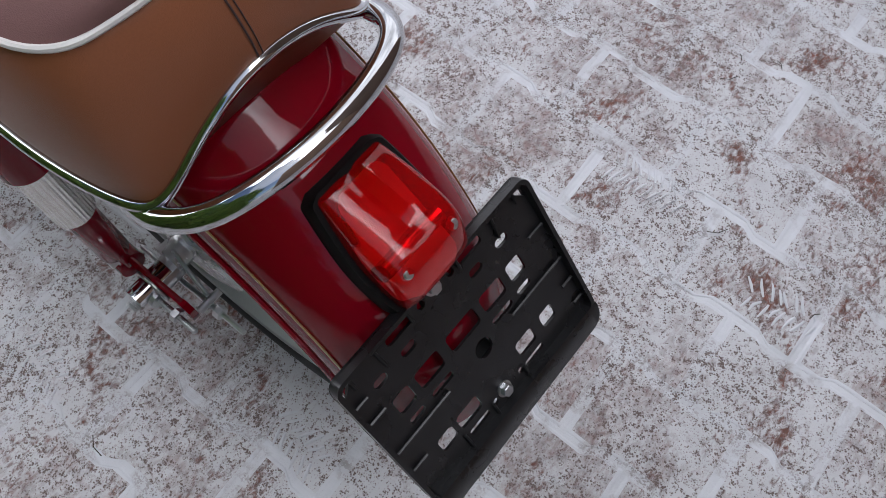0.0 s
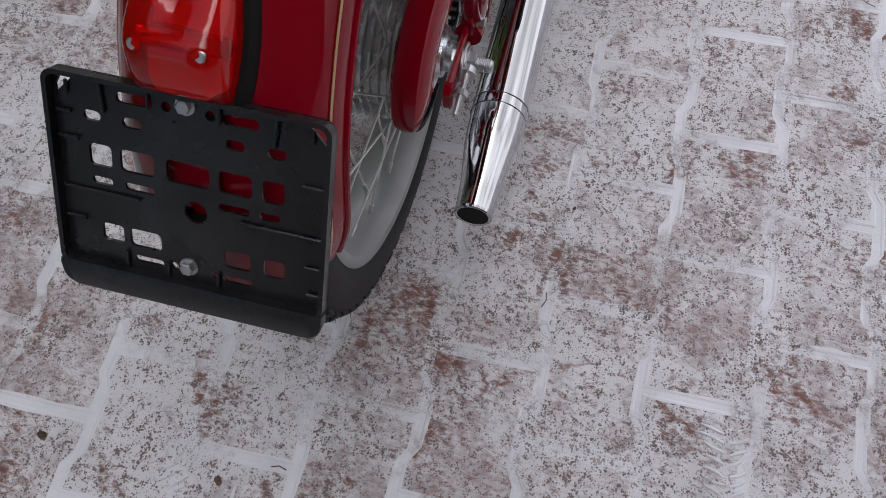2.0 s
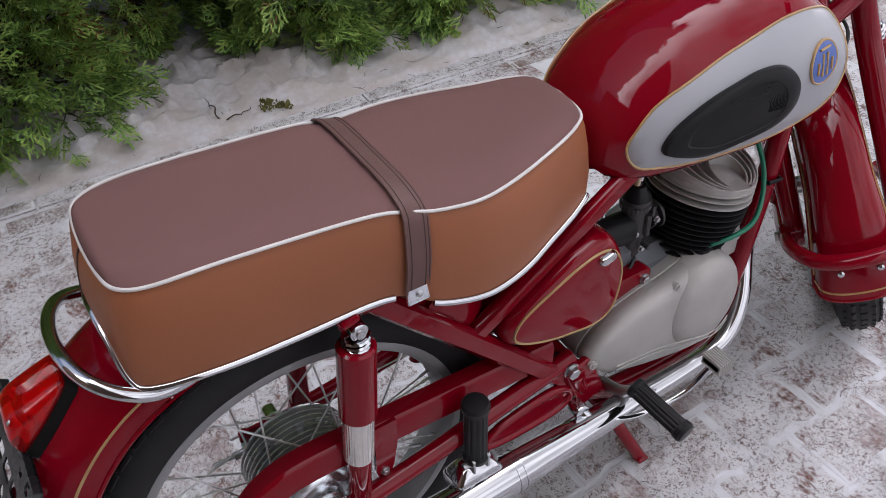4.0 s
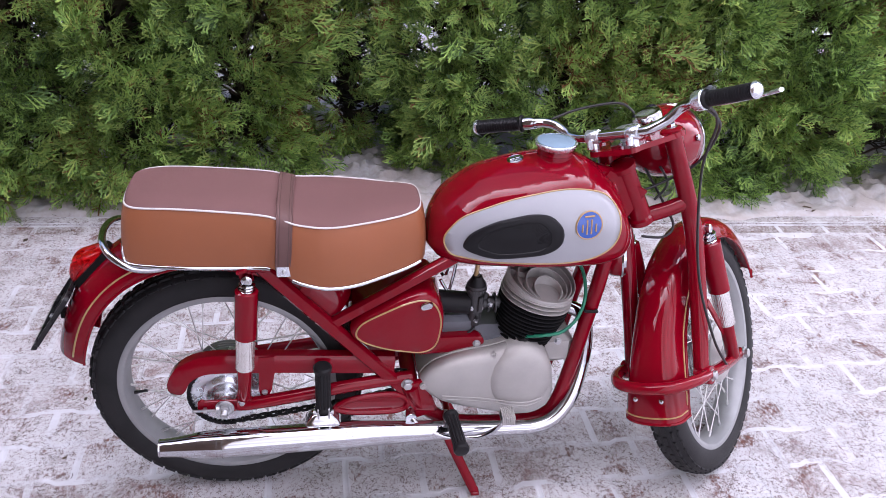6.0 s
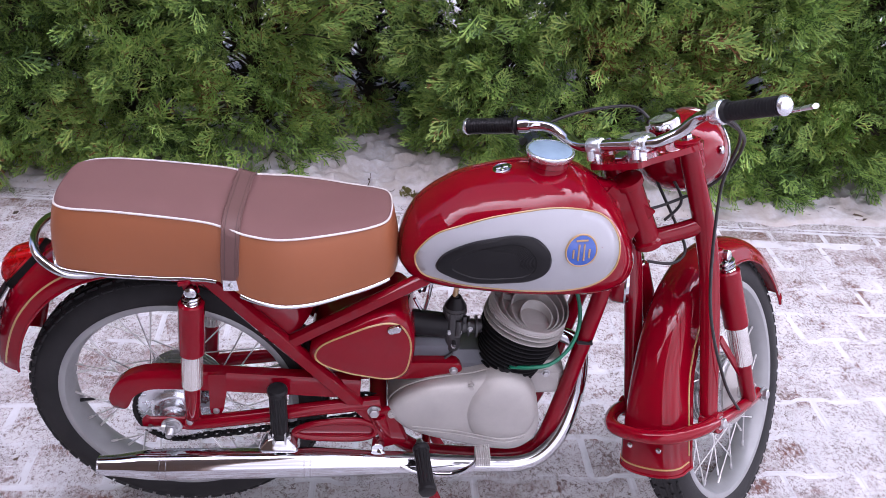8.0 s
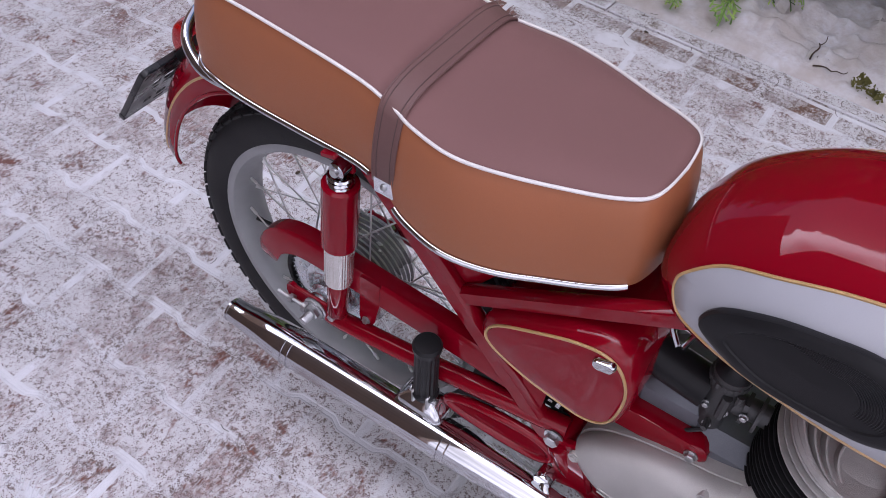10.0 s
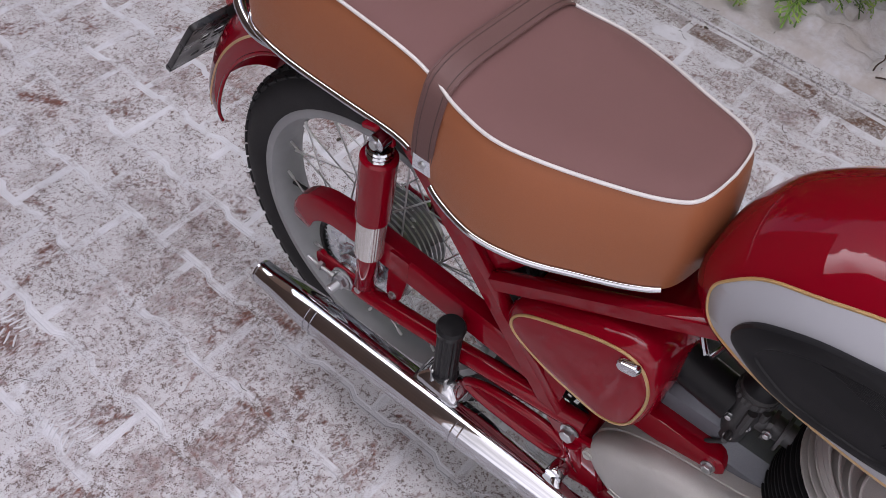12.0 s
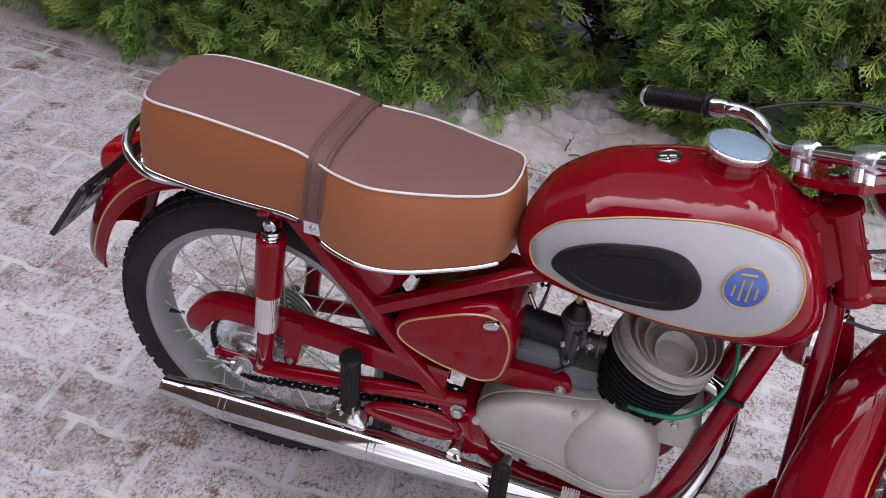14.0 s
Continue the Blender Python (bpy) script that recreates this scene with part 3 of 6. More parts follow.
# -- wheels --
def wheel(name, centre, m, label, seed):
    r = np.random.default_rng(seed)
    cx, cy, cz = centre
    hub = [(0.018, -0.075), (0.018, -0.052), (0.05, -0.05), (0.078, -0.046)]
    for k in range(9):
        y = -0.042 + 0.0095 * k
        hub += [(0.078, y), (0.086, y + 0.001), (0.086, y + 0.0035), (0.078, y + 0.0045)]
    hub += [(0.08, 0.046), (0.06, 0.052), (0.018, 0.055), (0.018, 0.075)]
    w = Shape().lathe(hub, centre, (0, 1, 0), 40).make(name, HUB, bike, label, m=m, sharp=30)
    # tyre
    sec = []
    for k in range(28):
        a = 2 * np.pi * k / 28
        c, s = math.cos(a), math.sin(a)
        sec.append((0.2795 + 0.040 * np.sign(c) * abs(c) ** 0.9, 0.041 * np.sign(s) * abs(s) ** 0.85))
    ang = np.linspace(0, 2 * np.pi, 96, endpoint=False)
    Shape().rings([[(cx + q * math.cos(a), cy + y, cz + q * math.sin(a)) for q, y in sec] for a in ang], closed=True).make("tyre", RUBBER, w, "black ribbed road tyre", m=m)
    tread = Shape()
    for k in range(60):
        for row, (rad, y, tilt) in enumerate(((0.3185, 0.0, 0), (0.3155, -0.0165, 24), (0.3155, 0.0165, -24), (0.3055, -0.031, 52), (0.3055, 0.031, -52))):
            a = 2 * np.pi * (k + 0.5 * (row % 2)) / 60
            t = Matrix.Translation((cx, cy, cz)) @ Matrix.Rotation(-a, 4, "Y") @ Matrix.Translation((rad, y, 0)) @ Matrix.Rotation(radians(tilt), 4, "Z")
            tread.box((-0.002, -0.0062, -0.0125), (0.0035, 0.0062, 0.0125), t, 0.001)
    tagged(tread.make("tread", RUBBER, w, m=m, smooth=False), kind="stuff")
    hair = Shape()
    for k in range(330):
        a, y = r.uniform(0, 2 * np.pi), r.choice((-0.036, -0.03, 0.0, 0.03, 0.036)) + r.normal(0, 0.002)
        d = np.array([math.cos(a), y * 8 + r.normal(0, 0.2), math.sin(a)])
        d /= np.linalg.norm(d)
        p = np.array([cx + 0.306 * math.cos(a), cy + y, cz + 0.306 * math.sin(a)])
        s = np.array([-math.sin(a), 0, math.cos(a)]) * 0.0006
        hair.add([p - s, p + s, p + d * r.uniform(0.012, 0.021), p + (0, 0.0008, 0)], [(0, 1, 2), (1, 3, 2), (3, 0, 2)])
    tagged(hair.make("tyre_hairs", RUBBER, w, m=m, smooth=False), kind="stuff")
    rim = [(0.2565, -0.0355), (0.2565, -0.0335), (0.247, -0.0325), (0.243, -0.024), (0.240, -0.013), (0.240, 0.013), (0.243, 0.024), (0.247, 0.0325), (0.2565, 0.0335), (0.2565, 0.0355), (0.251, 0.0375),
           (0.243, 0.0355), (0.238, 0.027), (0.233, 0.016), (0.2315, 0.0), (0.233, -0.016), (0.238, -0.027), (0.243, -0.0355), (0.251, -0.0375)]
    Shape().rings([[(cx + q * math.cos(a), cy + y, cz + q * math.sin(a)) for q, y in rim] for a in ang], closed=True).make("rim", RIM, w, "grey painted steel rim", m=m)
    for k in range(36):
        side = BOTH[k % 2]
        a = 2 * np.pi * k / 36
        b = a + radians(34) * (1 if (k // 2) % 2 else -1)
        p, q = (cx + 0.08 * math.cos(b), cy + side * 0.040, cz + 0.08 * math.sin(b)), (cx + 0.234 * math.cos(a), cy + side * 0.008, cz + 0.234 * math.sin(a))
        near = [q[i] + 0.1 * (p[i] - q[i]) for i in range(3)]
        Shape().tube([p, q], 0.0015, 6).tube([near, q], 0.0028, 6).make("spoke", SPOKE, w, m=m)
    v = radians(188)
    d = np.array([-math.cos(v), 0.02, -math.sin(v)])
    p = np.array([cx + 0.234 * math.cos(v), cy, cz + 0.234 * math.sin(v)])
    Shape().tube([p, p + d * 0.012], 0.0045, 10).tube([p + d * 0.012, p + d * 0.034], 0.0036, 10).make("valve_stem", BLACK, w, m=m)
    return w


rear_wheel = wheel("rear_wheel", (0.004, 0, 0.322), None, "spoked wheel with ribbed alloy hub", 1)
front_wheel = wheel("front_wheel", (1.256, 0, 0.307), FRONT, "spoked wheel turned to full left lock", 2)

# -- rear sprocket, chain and chain guard --
sp = Shape().lathe([(0.03, 0.006), (0.05, 0.006), (0.052, 0.002), (0.078, 0.002), (0.08, 0), (0.08, -0.004), (0.03, -0.004)], (0, -0.062, 0.322), (0, -1, 0), 48)
for k in range(46):
    t = Matrix.Translation((0, -0.062, 0.322)) @ Matrix.Rotation(2 * np.pi * k / 46, 4, "Y")
    sp.box((0.078, -0.002, -0.0028), (0.0865, 0.002, 0.0028), t, 0.0015)
sp.make("sprocket", CAPM, rear_wheel, "bright steel rear sprocket")
Shape().lathe([(0.054, 0.0), (0.054, 0.004), (0.047, 0.010), (0.040, 0.011), (0.036, 0.009), (0.030, 0.010), (0.028, 0.02), (0.02, 0.022), (0.02, 0.03), (0.0, 0.03)], (0.002, -0.064, 0.322), (0, -1, 0), 32).make("hub_cover", CAPM, rear_wheel, "bright domed hub cover")
chain = Shape()
loop = []
for k in range(33):
    a = radians(90 + 5.9 * k)
    loop.append((0.0855 * math.cos(a), 0.322 + 0.0855 * math.sin(a)))
low = [(x, 0.2375 + 0.02 * (x / 0.43) ** 2 + 0.055 * (x / 0.43)) for x in np.linspace(0.012, 0.43, 34)]
high = [(x, 0.4075 - 0.045 * (x / 0.43)) for x in np.linspace(0.012, 0.43, 34)]
for row in (loop, low, high):
    for k, ((x0, z0), (x1, z1)) in enumerate(zip(row, row[1:])):
        d = math.atan2(z1 - z0, x1 - x0)
        t = Matrix.Translation(((x0 + x1) / 2, -0.062, (z0 + z1) / 2)) @ Matrix.Rotation(-d, 4, "Y")
        half = 0.0066 if k % 2 else 0.0045
        for s in BOTH:
            chain.box((-0.0082, s * half - 0.001, -0.0042), (0.0082, s * half + 0.001, 0.0042), t, 0.0009)
        chain.box((-0.0105, -half, -0.003), (-0.0045, half, 0.003), t, 0.001)
chain = chain.make("chain", IRON, bike, "black roller drive chain", smooth=False)

guard = Shape()
crest = [(-0.134, 0.346), (-0.124, 0.386), (-0.104, 0.418), (-0.068, 0.442), (-0.02, 0.452), (0.08, 0.449), (0.2, 0.442), (0.32, 0.434), (0.40, 0.428)]
rings = []
crest_s = path([(x, 0, z) for x, z in crest], 5)
for k, p in enumerate(crest_s):
    q0, q1 = crest_s[max(k - 1, 0)], crest_s[min(k + 1, len(crest_s) - 1)]
    d = (q1 - q0) / np.linalg.norm(q1 - q0)
    nrm = np.array([-d[2], 0, d[0]])
    depth = 0.046
    thin = (0.35, 0.62, 0.80, 0.92, 0.98)[k] if k < 5 else 1.0
    ring = [p + nrm * (-0.02 + (h + 0.02) * thin) + (0, -0.075 + 0.76 * y * thin, 0) for y, h in ((0.022, -depth), (0.022, -0.008), (0.016, -0.001), (0.0, 0.0), (-0.016, -0.001), (-0.023, -0.008), (-0.024, -depth), (-0.0215, -depth), (-0.0205, -0.009), (0.0, -0.003), (0.0195, -0.009), (0.0195, -depth))]
    rings.append(ring)
guard.rings(rings)
stay_face = [(0.122, 0.446), (0.120, 0.40), (0.110, 0.352), (0.103, 0.337), (0.092, 0.333), (0.083, 0.340), (0.081, 0.352), (0.084, 0.40), (0.086, 0.446)]
guard.rings([[(x, y, z) for x, z in stay_face] for y in (-0.086, -0.090, -0.0935)])
chain_guard = guard.make("chain_guard", RED, bike, "maroon sheet-metal chain guard")
bolt("stay_bolt", (0.094, -0.0935, 0.347), (0, -1, 0), 0.0055, 0.006, chain_guard)

# -- swing arm --
for s in BOTH:
    arm = Shape()
    arm.tube([(0.44, s * 0.085, 0.366), (0.3, s * 0.096, 0.356), (0.18, s * 0.1, 0.338), (0.06, s * 0.102, 0.322), (0.03, s * 0.102, 0.322)], 0.0155, 14, 4)
    beam(arm, (0.05, s * 0.100, 0.318), (-0.048, s * 0.100, 0.318), 0.034, 0.007, 0.002)
    beam(arm, (0.047, s * 0.104, 0.318), (0.047, s * 0.104, 0.352), 0.034, 0.012, 0.003)
    lip = [(-0.044, 0.334), (-0.052, 0.337), (-0.060, 0.330), (-0.061, 0.316), (-0.057, 0.303), (-0.047, 0.300)]
    arm.rings([[(x, s * y, z) for x, z in lip] for y in (0.096, 0.098, 0.104)])
    beam(arm, (-0.053, s * 0.098, 0.327), (-0.053, s * 0.122, 0.327), 0.010, 0.020, 0.002)
    beam(arm, (-0.053, s * 0.098, 0.304), (-0.053, s * 0.122, 0.304), 0.010, 0.012, 0.002)
    arm = arm.make("swing_arm", RED, bike)
    Shape().lathe([(0.008, 0.0), (0.021, 0.0), (0.022, 0.001), (0.022, 0.003), (0.0205, 0.004), (0.008, 0.004)], (0, s * 0.1035, 0.314), (0, s, 0), 28).make("axle_washer", STEEL, arm)
    bolt("axle_nut", (0, s * 0.1075, 0.314), (0, s, 0), 0.0135, 0.011, arm)
    stub = [(0.0078, 0.07)]
    for k in range(9):
        stub += [(0.0078, 0.118 + 0.002 * k), (0.0069, 0.119 + 0.002 * k)]
    Shape().lathe(stub + [(0.0062, 0.137), (0, 0.137)], (0, 0, 0.314), (0, s, 0), 16).tube([(0, s * 0.07, 0.316), (0, s * 0.1, 0.316)], 0.016, 16).make("axle", STEEL, arm, sharp=20)
    screw = []
    for k in range(22):
        screw += [(0.0037, 0.0025 * k), (0.0031, 0.0025 * k + 0.00125)]
    Shape().lathe(screw + [(0, 0.056)], (-0.018, s * 0.112, 0.315), (-1, 0, 0), 12).lathe([(0.0078, 0), (0.0078, 0.007), (0, 0.007)], (-0.040, s * 0.112, 0.315), (-1, 0, 0), 6).lathe([(0.010, 0), (0.010, 0.008), (0, 0.008)], (-0.010, s * 0.112, 0.315), (-1, 0, 0), 14).make("chain_adjuster", STEEL, arm, sharp=20)
    bolt("shock_bolt", (0.042, s * 0.110, 0.334), (0, s, 0), 0.0068, 0.009, arm)


# hub brake lever and its rod on the left side
lever = Shape()
beam(lever, (0.004, 0.066, 0.330), (-0.052, 0.076, 0.312), 0.022, 0.004, 0.001)
lever = lever.make("brake_lever", STEEL, rear_wheel)
Shape().tube([(-0.058, 0.064, 0.313), (-0.058, 0.094, 0.313)], 0.0045, 10).make("clevis_pin", STEEL, lever)
Shape().tube([(0.05, 0.08, 0.30), (-0.112, 0.081, 0.315)], 0.0032, 8).lathe([(0.0075, 0), (0.0075, 0.009), (0, 0.009)], (-0.07, 0.0808, 0.311), (-1, 0, 0.09), 6).make("brake_rod", STEEL, lever)
Shape().tube([(0, 0.082, 0.322), (0, 0.128, 0.322)], 0.0125, 16).make("spacer", CHROME, rear_wheel)

# -- rear dampers --
def damper(top, low, r, parent, name, m=None, start=0.08):
    """A covered spring damper: bolt eye and coil, maroon upper cover, bright sleeve, maroon lower tube."""
    t, b = np.array(top, float), np.array(low, float)
    ln = np.linalg.norm(b - t)
    d = (b - t) / ln
    body = Shape().lathe([(0.0, 0), (r * 0.86, 0), (r * 0.99, 0.003), (r, 0.008), (r, ln * 0.37), (r * 0.9, ln * 0.372)], t + d * ln * start, d, 28).make(name, RED, parent, m=m)
    u = np.cross(d, (0, 1, 0))
    u /= np.linalg.norm(u)
    w = np.cross(d, u)
    rows = []
    for h, q in ((0, 0.8), (0.001, 0.84), (ln * 0.265, 0.84), (ln * 0.27, 0.8)):
        rows.append([t + d * (ln * (start + 0.365) + h) + r * q * (1 - 0.018 * (k % 2)) * (math.cos(a) * u + math.sin(a) * w) for k, a in enumerate(np.linspace(0, 2 * np.pi, 72, endpoint=False))])
    Shape().rings(rows).make("sleeve", SLEEVE, body, "finely ribbed bright sleeve", m=m, sharp=8)
    Shape().lathe([(r * 0.66, 0), (r * 0.66, ln * 0.26), (r * 0.5, ln * 0.28), (0, ln * 0.28)], t + d * ln * (start + 0.63), d, 24).make("lower_tube", RED, body, m=m)
    coil = []
    for k in range(40):
        a = k * 0.55
        u = np.cross(d, (0, 1, 0))
        u /= np.linalg.norm(u)
        w = np.cross(d, u)
        coil.append(t + d * (0.012 + ln * start * k / 42) + r * 0.62 * (math.cos(a) * u + math.sin(a) * w))
    Shape().tube(coil, 0.0032, 6).lathe([(0.009, -0.012), (0.012, -0.01), (0.012, 0.01), (0.009, 0.012)], t, (0, 1, 0), 16).tube([t, t + d * ln * start], 0.008, 10).make("spring", CHROME, body, m=m)
    return body


for s in BOTH:
    damper((0.079, s * 0.108, 0.668), (0.046, s * 0.104, 0.334), 0.0255, bike, "rear_damper")
    Shape().tube([(0.079, s * 0.09, 0.668), (0.079, s * 0.124, 0.668)], 0.006, 10).make("damper_stud", STEEL, bike)

# -- frame --
frame_ob = Shape()
for s in BOTH:
    beam(frame_ob, (0.105, s * 0.09, 0.691), (0.446, s * 0.09, 0.305), 0.034, 0.024, 0.006)
    beam(frame_ob, (0.258, s * 0.088, 0.531), (0.56, s * 0.078, 0.704), 0.030, 0.022, 0.006)
    frame_ob.tube([(0.55, s * 0.078, 0.697), (0.66, s * 0.05, 0.735), (0.9, s * 0.02, 0.82)], 0.017, 12, 4)
    frame_ob.tube([(-0.13, s * 0.085, 0.702), (0.0, s * 0.095, 0.698), (0.12, s * 0.1, 0.69)], 0.012, 10, 3)
    frame_ob.tube([(0.912, s * 0.018, 0.735), (0.893, s * 0.045, 0.655), (0.868, s * 0.06, 0.53), (0.84, s * 0.066, 0.385), (0.812, s * 0.07, 0.262), (0.785, s * 0.07, 0.214), (0.735, s * 0.072, 0.198),
                   (0.62, s * 0.076, 0.203), (0.53, s * 0.08, 0.222), (0.462, s * 0.09, 0.282), (0.437, s * 0.1, 0.345)], 0.0175, 12, 5)
    beam(frame_ob, (0.068, s * 0.098, 0.705), (0.079, s * 0.098, 0.655), 0.03, 0.008, 0.002)
    beam(frame_ob, (0.069, s * 0.1085, 0.695), (0.071, s * 0.1085, 0.688), 0.024, 0.026, 0.0015)
    beam(frame_ob, (0.44, s * 0.1, 0.36), (0.475, s * 0.1, 0.26), 0.06, 0.014, 0.005)
    loop = [(0.258, s * 0.108, 0.302), (0.300, s * 0.106, 0.322), (0.385, s * 0.102, 0.328), (0.425, s * 0.1, 0.312), (0.428, s * 0.1, 0.288), (0.395, s * 0.102, 0.276), (0.320, s * 0.106, 0.280), (0.272, s * 0.108, 0.289)]
    frame_ob.tube(loop, 0.0075, 10, 4, closed=True)
    frame_ob.rings([[(x, y + s * w, z) for x, y, z in path(loop, 4, True)] for w in (-0.004, 0.001)])
frame_ob.tube([(0.2, -0.09, 0.62), (0.2, 0.09, 0.62)], 0.012, 10).tube([(0.435, -0.1, 0.345), (0.435, 0.1, 0.345)], 0.02, 14)
mount = [(0.455, 0.464), (0.52, 0.466)] + [(0.592 + 0.0205 * math.sin(a), 0.4455 + 0.0205 * math.cos(a)) for a in np.linspace(0, np.pi, 9)] + [(0.52, 0.421), (0.455, 0.417)]
frame_ob.rings([[(0.53 + (x - 0.53) * k, y, 0.4435 + (z - 0.4435) * k) for x, z in mount] for y, k in ((-0.045, 0.95), (-0.048, 1.0), (-0.069, 1.0), (-0.073, 0.93))])
frame_ob = frame_ob.make("frame", RED, bike, "maroon welded tubular frame")
bolt("pivot_bolt", (0.428, -0.102, 0.356), (0, -1, 0), 0.011, 0.013, frame_ob)
bolt("engine_bolt", (0.594, -0.073, 0.445), (0, -1, 0), 0.007, 0.008, frame_ob)
Shape().tube([(0.8475, -0.063, 0.53), (0.8475, -0.082, 0.53), (0.876, -0.082, 0.527), (0.876, -0.050, 0.527)], 0.004, 8, flat=1.0).make("cable_band", GRIP, frame_ob, "black rubber cable band")
bolt("engine_bolt", (0.79, -0.08, 0.446), (0, -1, 0), 0.007, 0.008, frame_ob)
ha = np.array([-math.sin(RAKE), 0, math.cos(RAKE)])
hc = np.array([0.947, 0, 0.8])
head = Shape().lathe([(0.027, -0.085), (0.031, -0.083), (0.031, -0.07), (0.026, -0.066), (0.026, 0.062), (0.031, 0.066), (0.031, 0.078), (0.027, 0.08)], hc, ha, 28)
for s in BOTH:
    beam(head, (0.86, s * 0.02, 0.83), (0.955, s * 0.02, 0.775), 0.085, 0.006, 0.002)
beam(head, (0.84, 0, 0.80), (0.945, 0, 0.76), 0.03, 0.036, 0.006)
beam(head, (0.84, 0, 0.86), (0.925, 0, 0.845), 0.024, 0.036, 0.006)
head.make("steering_head", RED, frame_ob)

# -- rear mudguard: a deep crowned channel over the wheel --
CREST = curve([4, 13, 28, 46, 65, 90, 118, 140], [0.379, 0.383, 0.396, 0.419, 0.434, 0.432, 0.412, 0.395])


def guard_point(deg, u, lift=0.0):
    """u from -1 to 1 across the mudguard; deg from the rear horizontal."""
    a = radians(deg)
    half = 0.083 if deg > 29.5 else 0.083 - 0.010 * ((29.5 - deg) / 9) ** 2
    y = half * math.sin(u * math.pi / 2) ** 1 if abs(u) < 1 else half * np.sign(u)
    r = CREST(deg) - 0.066 * (1 - math.cos(u * math.pi / 2)) ** 1.15 + lift
    return np.array([-r * math.cos(a), y, 0.322 + r * math.sin(a)])


mg = []
for deg in np.linspace(20.5, 140, 60):
    us = np.linspace(-1, 1, 23)
    mg.append([guard_point(deg, u, 0.0) for u in us] + [guard_point(deg, u, -0.004) for u in us[::-1]])
rear_guard = Shape().rings(mg).make("rear_mudguard", RED, bike, "deep maroon rear mudguard with gold line")
for s in BOTH:
    Shape().tube([guard_point(d, s * 0.80, 0.0006) for d in np.linspace(23, 120, 70)], 0.0022, 6, flat=0.4).make("gold_line", GOLD, rear_guard, "thin gold coach line")
    Shape().tube([guard_point(d, s * 0.99, -0.002) for d in np.linspace(20.5, 138, 80)], 0.0032, 8).make("rolled_edge", RED, rear_guard)

# -- tail lamp --
T0 = guard_point(58.5, 0)
T1 = guard_point(45.5, 0)
tu = (T1 - T0) / np.linalg.norm(T1 - T0)
tw = np.array([tu[2], 0, -tu[0]])
tw = tw if tw[2] > 0 else -tw
TL = np.linalg.norm(T1 - T0)


def tail(u, y, w):
    return T0 + tu * u * TL + np.array([0, y, 0]) + tw * w


lens_half = curve([0, 0.04, 0.3, 0.55, 0.8, 0.96, 1.0], [0.0265, 0.0285, 0.0325, 0.0345, 0.0335, 0.0315, 0.030])
lens_high = curve([0, 0.04, 0.3, 0.52, 0.64, 0.72, 0.93, 1.0], [0.010, 0.018, 0.031, 0.041, 0.0435, 0.042, 0.030, 0.016])
span = [0.0, 0.02, 0.06] + list(np.linspace(0.12, 0.9, 14)) + [0.95, 0.985, 1.0]
gas = []
for w, grow in ((-0.014, 0.0065), (0.005, 0.0065), (0.010, 0.0040), (0.010, -0.003)):
    edge = [(u, lens_half(u) + grow) for u in span]
    edge = [(-0.02 - grow * 3, edge[0][1] * 0.8)] + edge + [(1.015 + grow * 4, edge[-1][1] * 0.9)]
    gas.append([tail(u, -h, w) for u, h in edge] + [tail(u, h, w) for u, h in edge[::-1]])
tail_lamp = Shape().rings(gas).make("tail_lamp", LAMPDARK, bike, "rear lamp on black rubber gasket")
lens = []
for u in span:
    h, top = lens_half(u), lens_high(u)
    row = []
    for a in np.linspace(0, np.pi, 31):
        y = h * np.sign(math.cos(a)) * abs(math.cos(a)) ** 0.55
        w = 0.006 + (top - 0.006) * math.sin(a) ** 0.34
        if u < 0.6:
            w -= 0.0062 * math.exp(-((y / 0.0048) ** 2)) * min(1.0, (0.6 - u) * 4)
        row.append(tail(u, -y, w))
    lens.append(row)
Shape().rings(lens).make("lens", LENS, tail_lamp, "glossy red lens", sharp=25)
Shape().rings([[tail(0.5 + q[1] / TL, q[0], w) for q in rounded(0.042, TL - 0.016, 0.01, 4)] for w in (0.008, 0.0105)]).make("reflector", WHITE, tail_lamp)
Shape().tube([tail(0.62, -0.024, 0.02), tail(0.62, 0.024, 0.02)], 0.006, 12).make("reflector_strip", CHROME, tail_lamp)
for s in BOTH:
    at = tail(0.66, s * 0.0215, 0.040)
    Shape().lathe([(0.0042, -0.003), (0.0042, 0.0012), (0.003, 0.0022), (0, 0.0022)], at, tw, 14).make("screw", STEEL, tail_lamp)

# -- number plate holder --
pd = np.array([-0.58, 0, -0.814])
pd /= np.linalg.norm(pd)
pn = np.array([pd[2], 0, -pd[0]])
pn = pn if pn[0] < 0 else -pn
PO = np.array([-0.300, 0.002, 0.617]) - pd * 0.0095


def plate(u, v, w):
    return PO + np.array([0, -u, 0]) + pd * v + pn * w


PW, PH = 0.101, 0.150
rows = [(0.0137, 0.0075, ((-0.39, 0.125), (0.36, 0.125))), (0.031, 0.0075, ((-0.70, 0.062), (-0.41, 0.07), (0.32, 0.066), (0.61, 0.064))),
        (0.0597, 0.0166, ((-0.66, 0.083), (-0.39, 0.125), (-0.02, 0.157), (0.32, 0.12), (0.59, 0.08))),
        (0.0791, 0.0058, ((-0.66, 0.076), (-0.38, 0.112), (0.31, 0.115), (0.57, 0.075))),
        (0.1198, 0.0141, ((-0.61, 0.082), (-0.36, 0.12), (0.335, 0.10), (0.61, 0.077))),
        (0.1367, 0.0052, ((-0.34, 0.113), (0.34, 0.11)))]
holes = []
for v, h, cells in rows:
    for u, half in cells:
        holes.append(rounded(2 * half * PW, h, min(0.0033, h * 0.46), 3, (u * PW, v)))
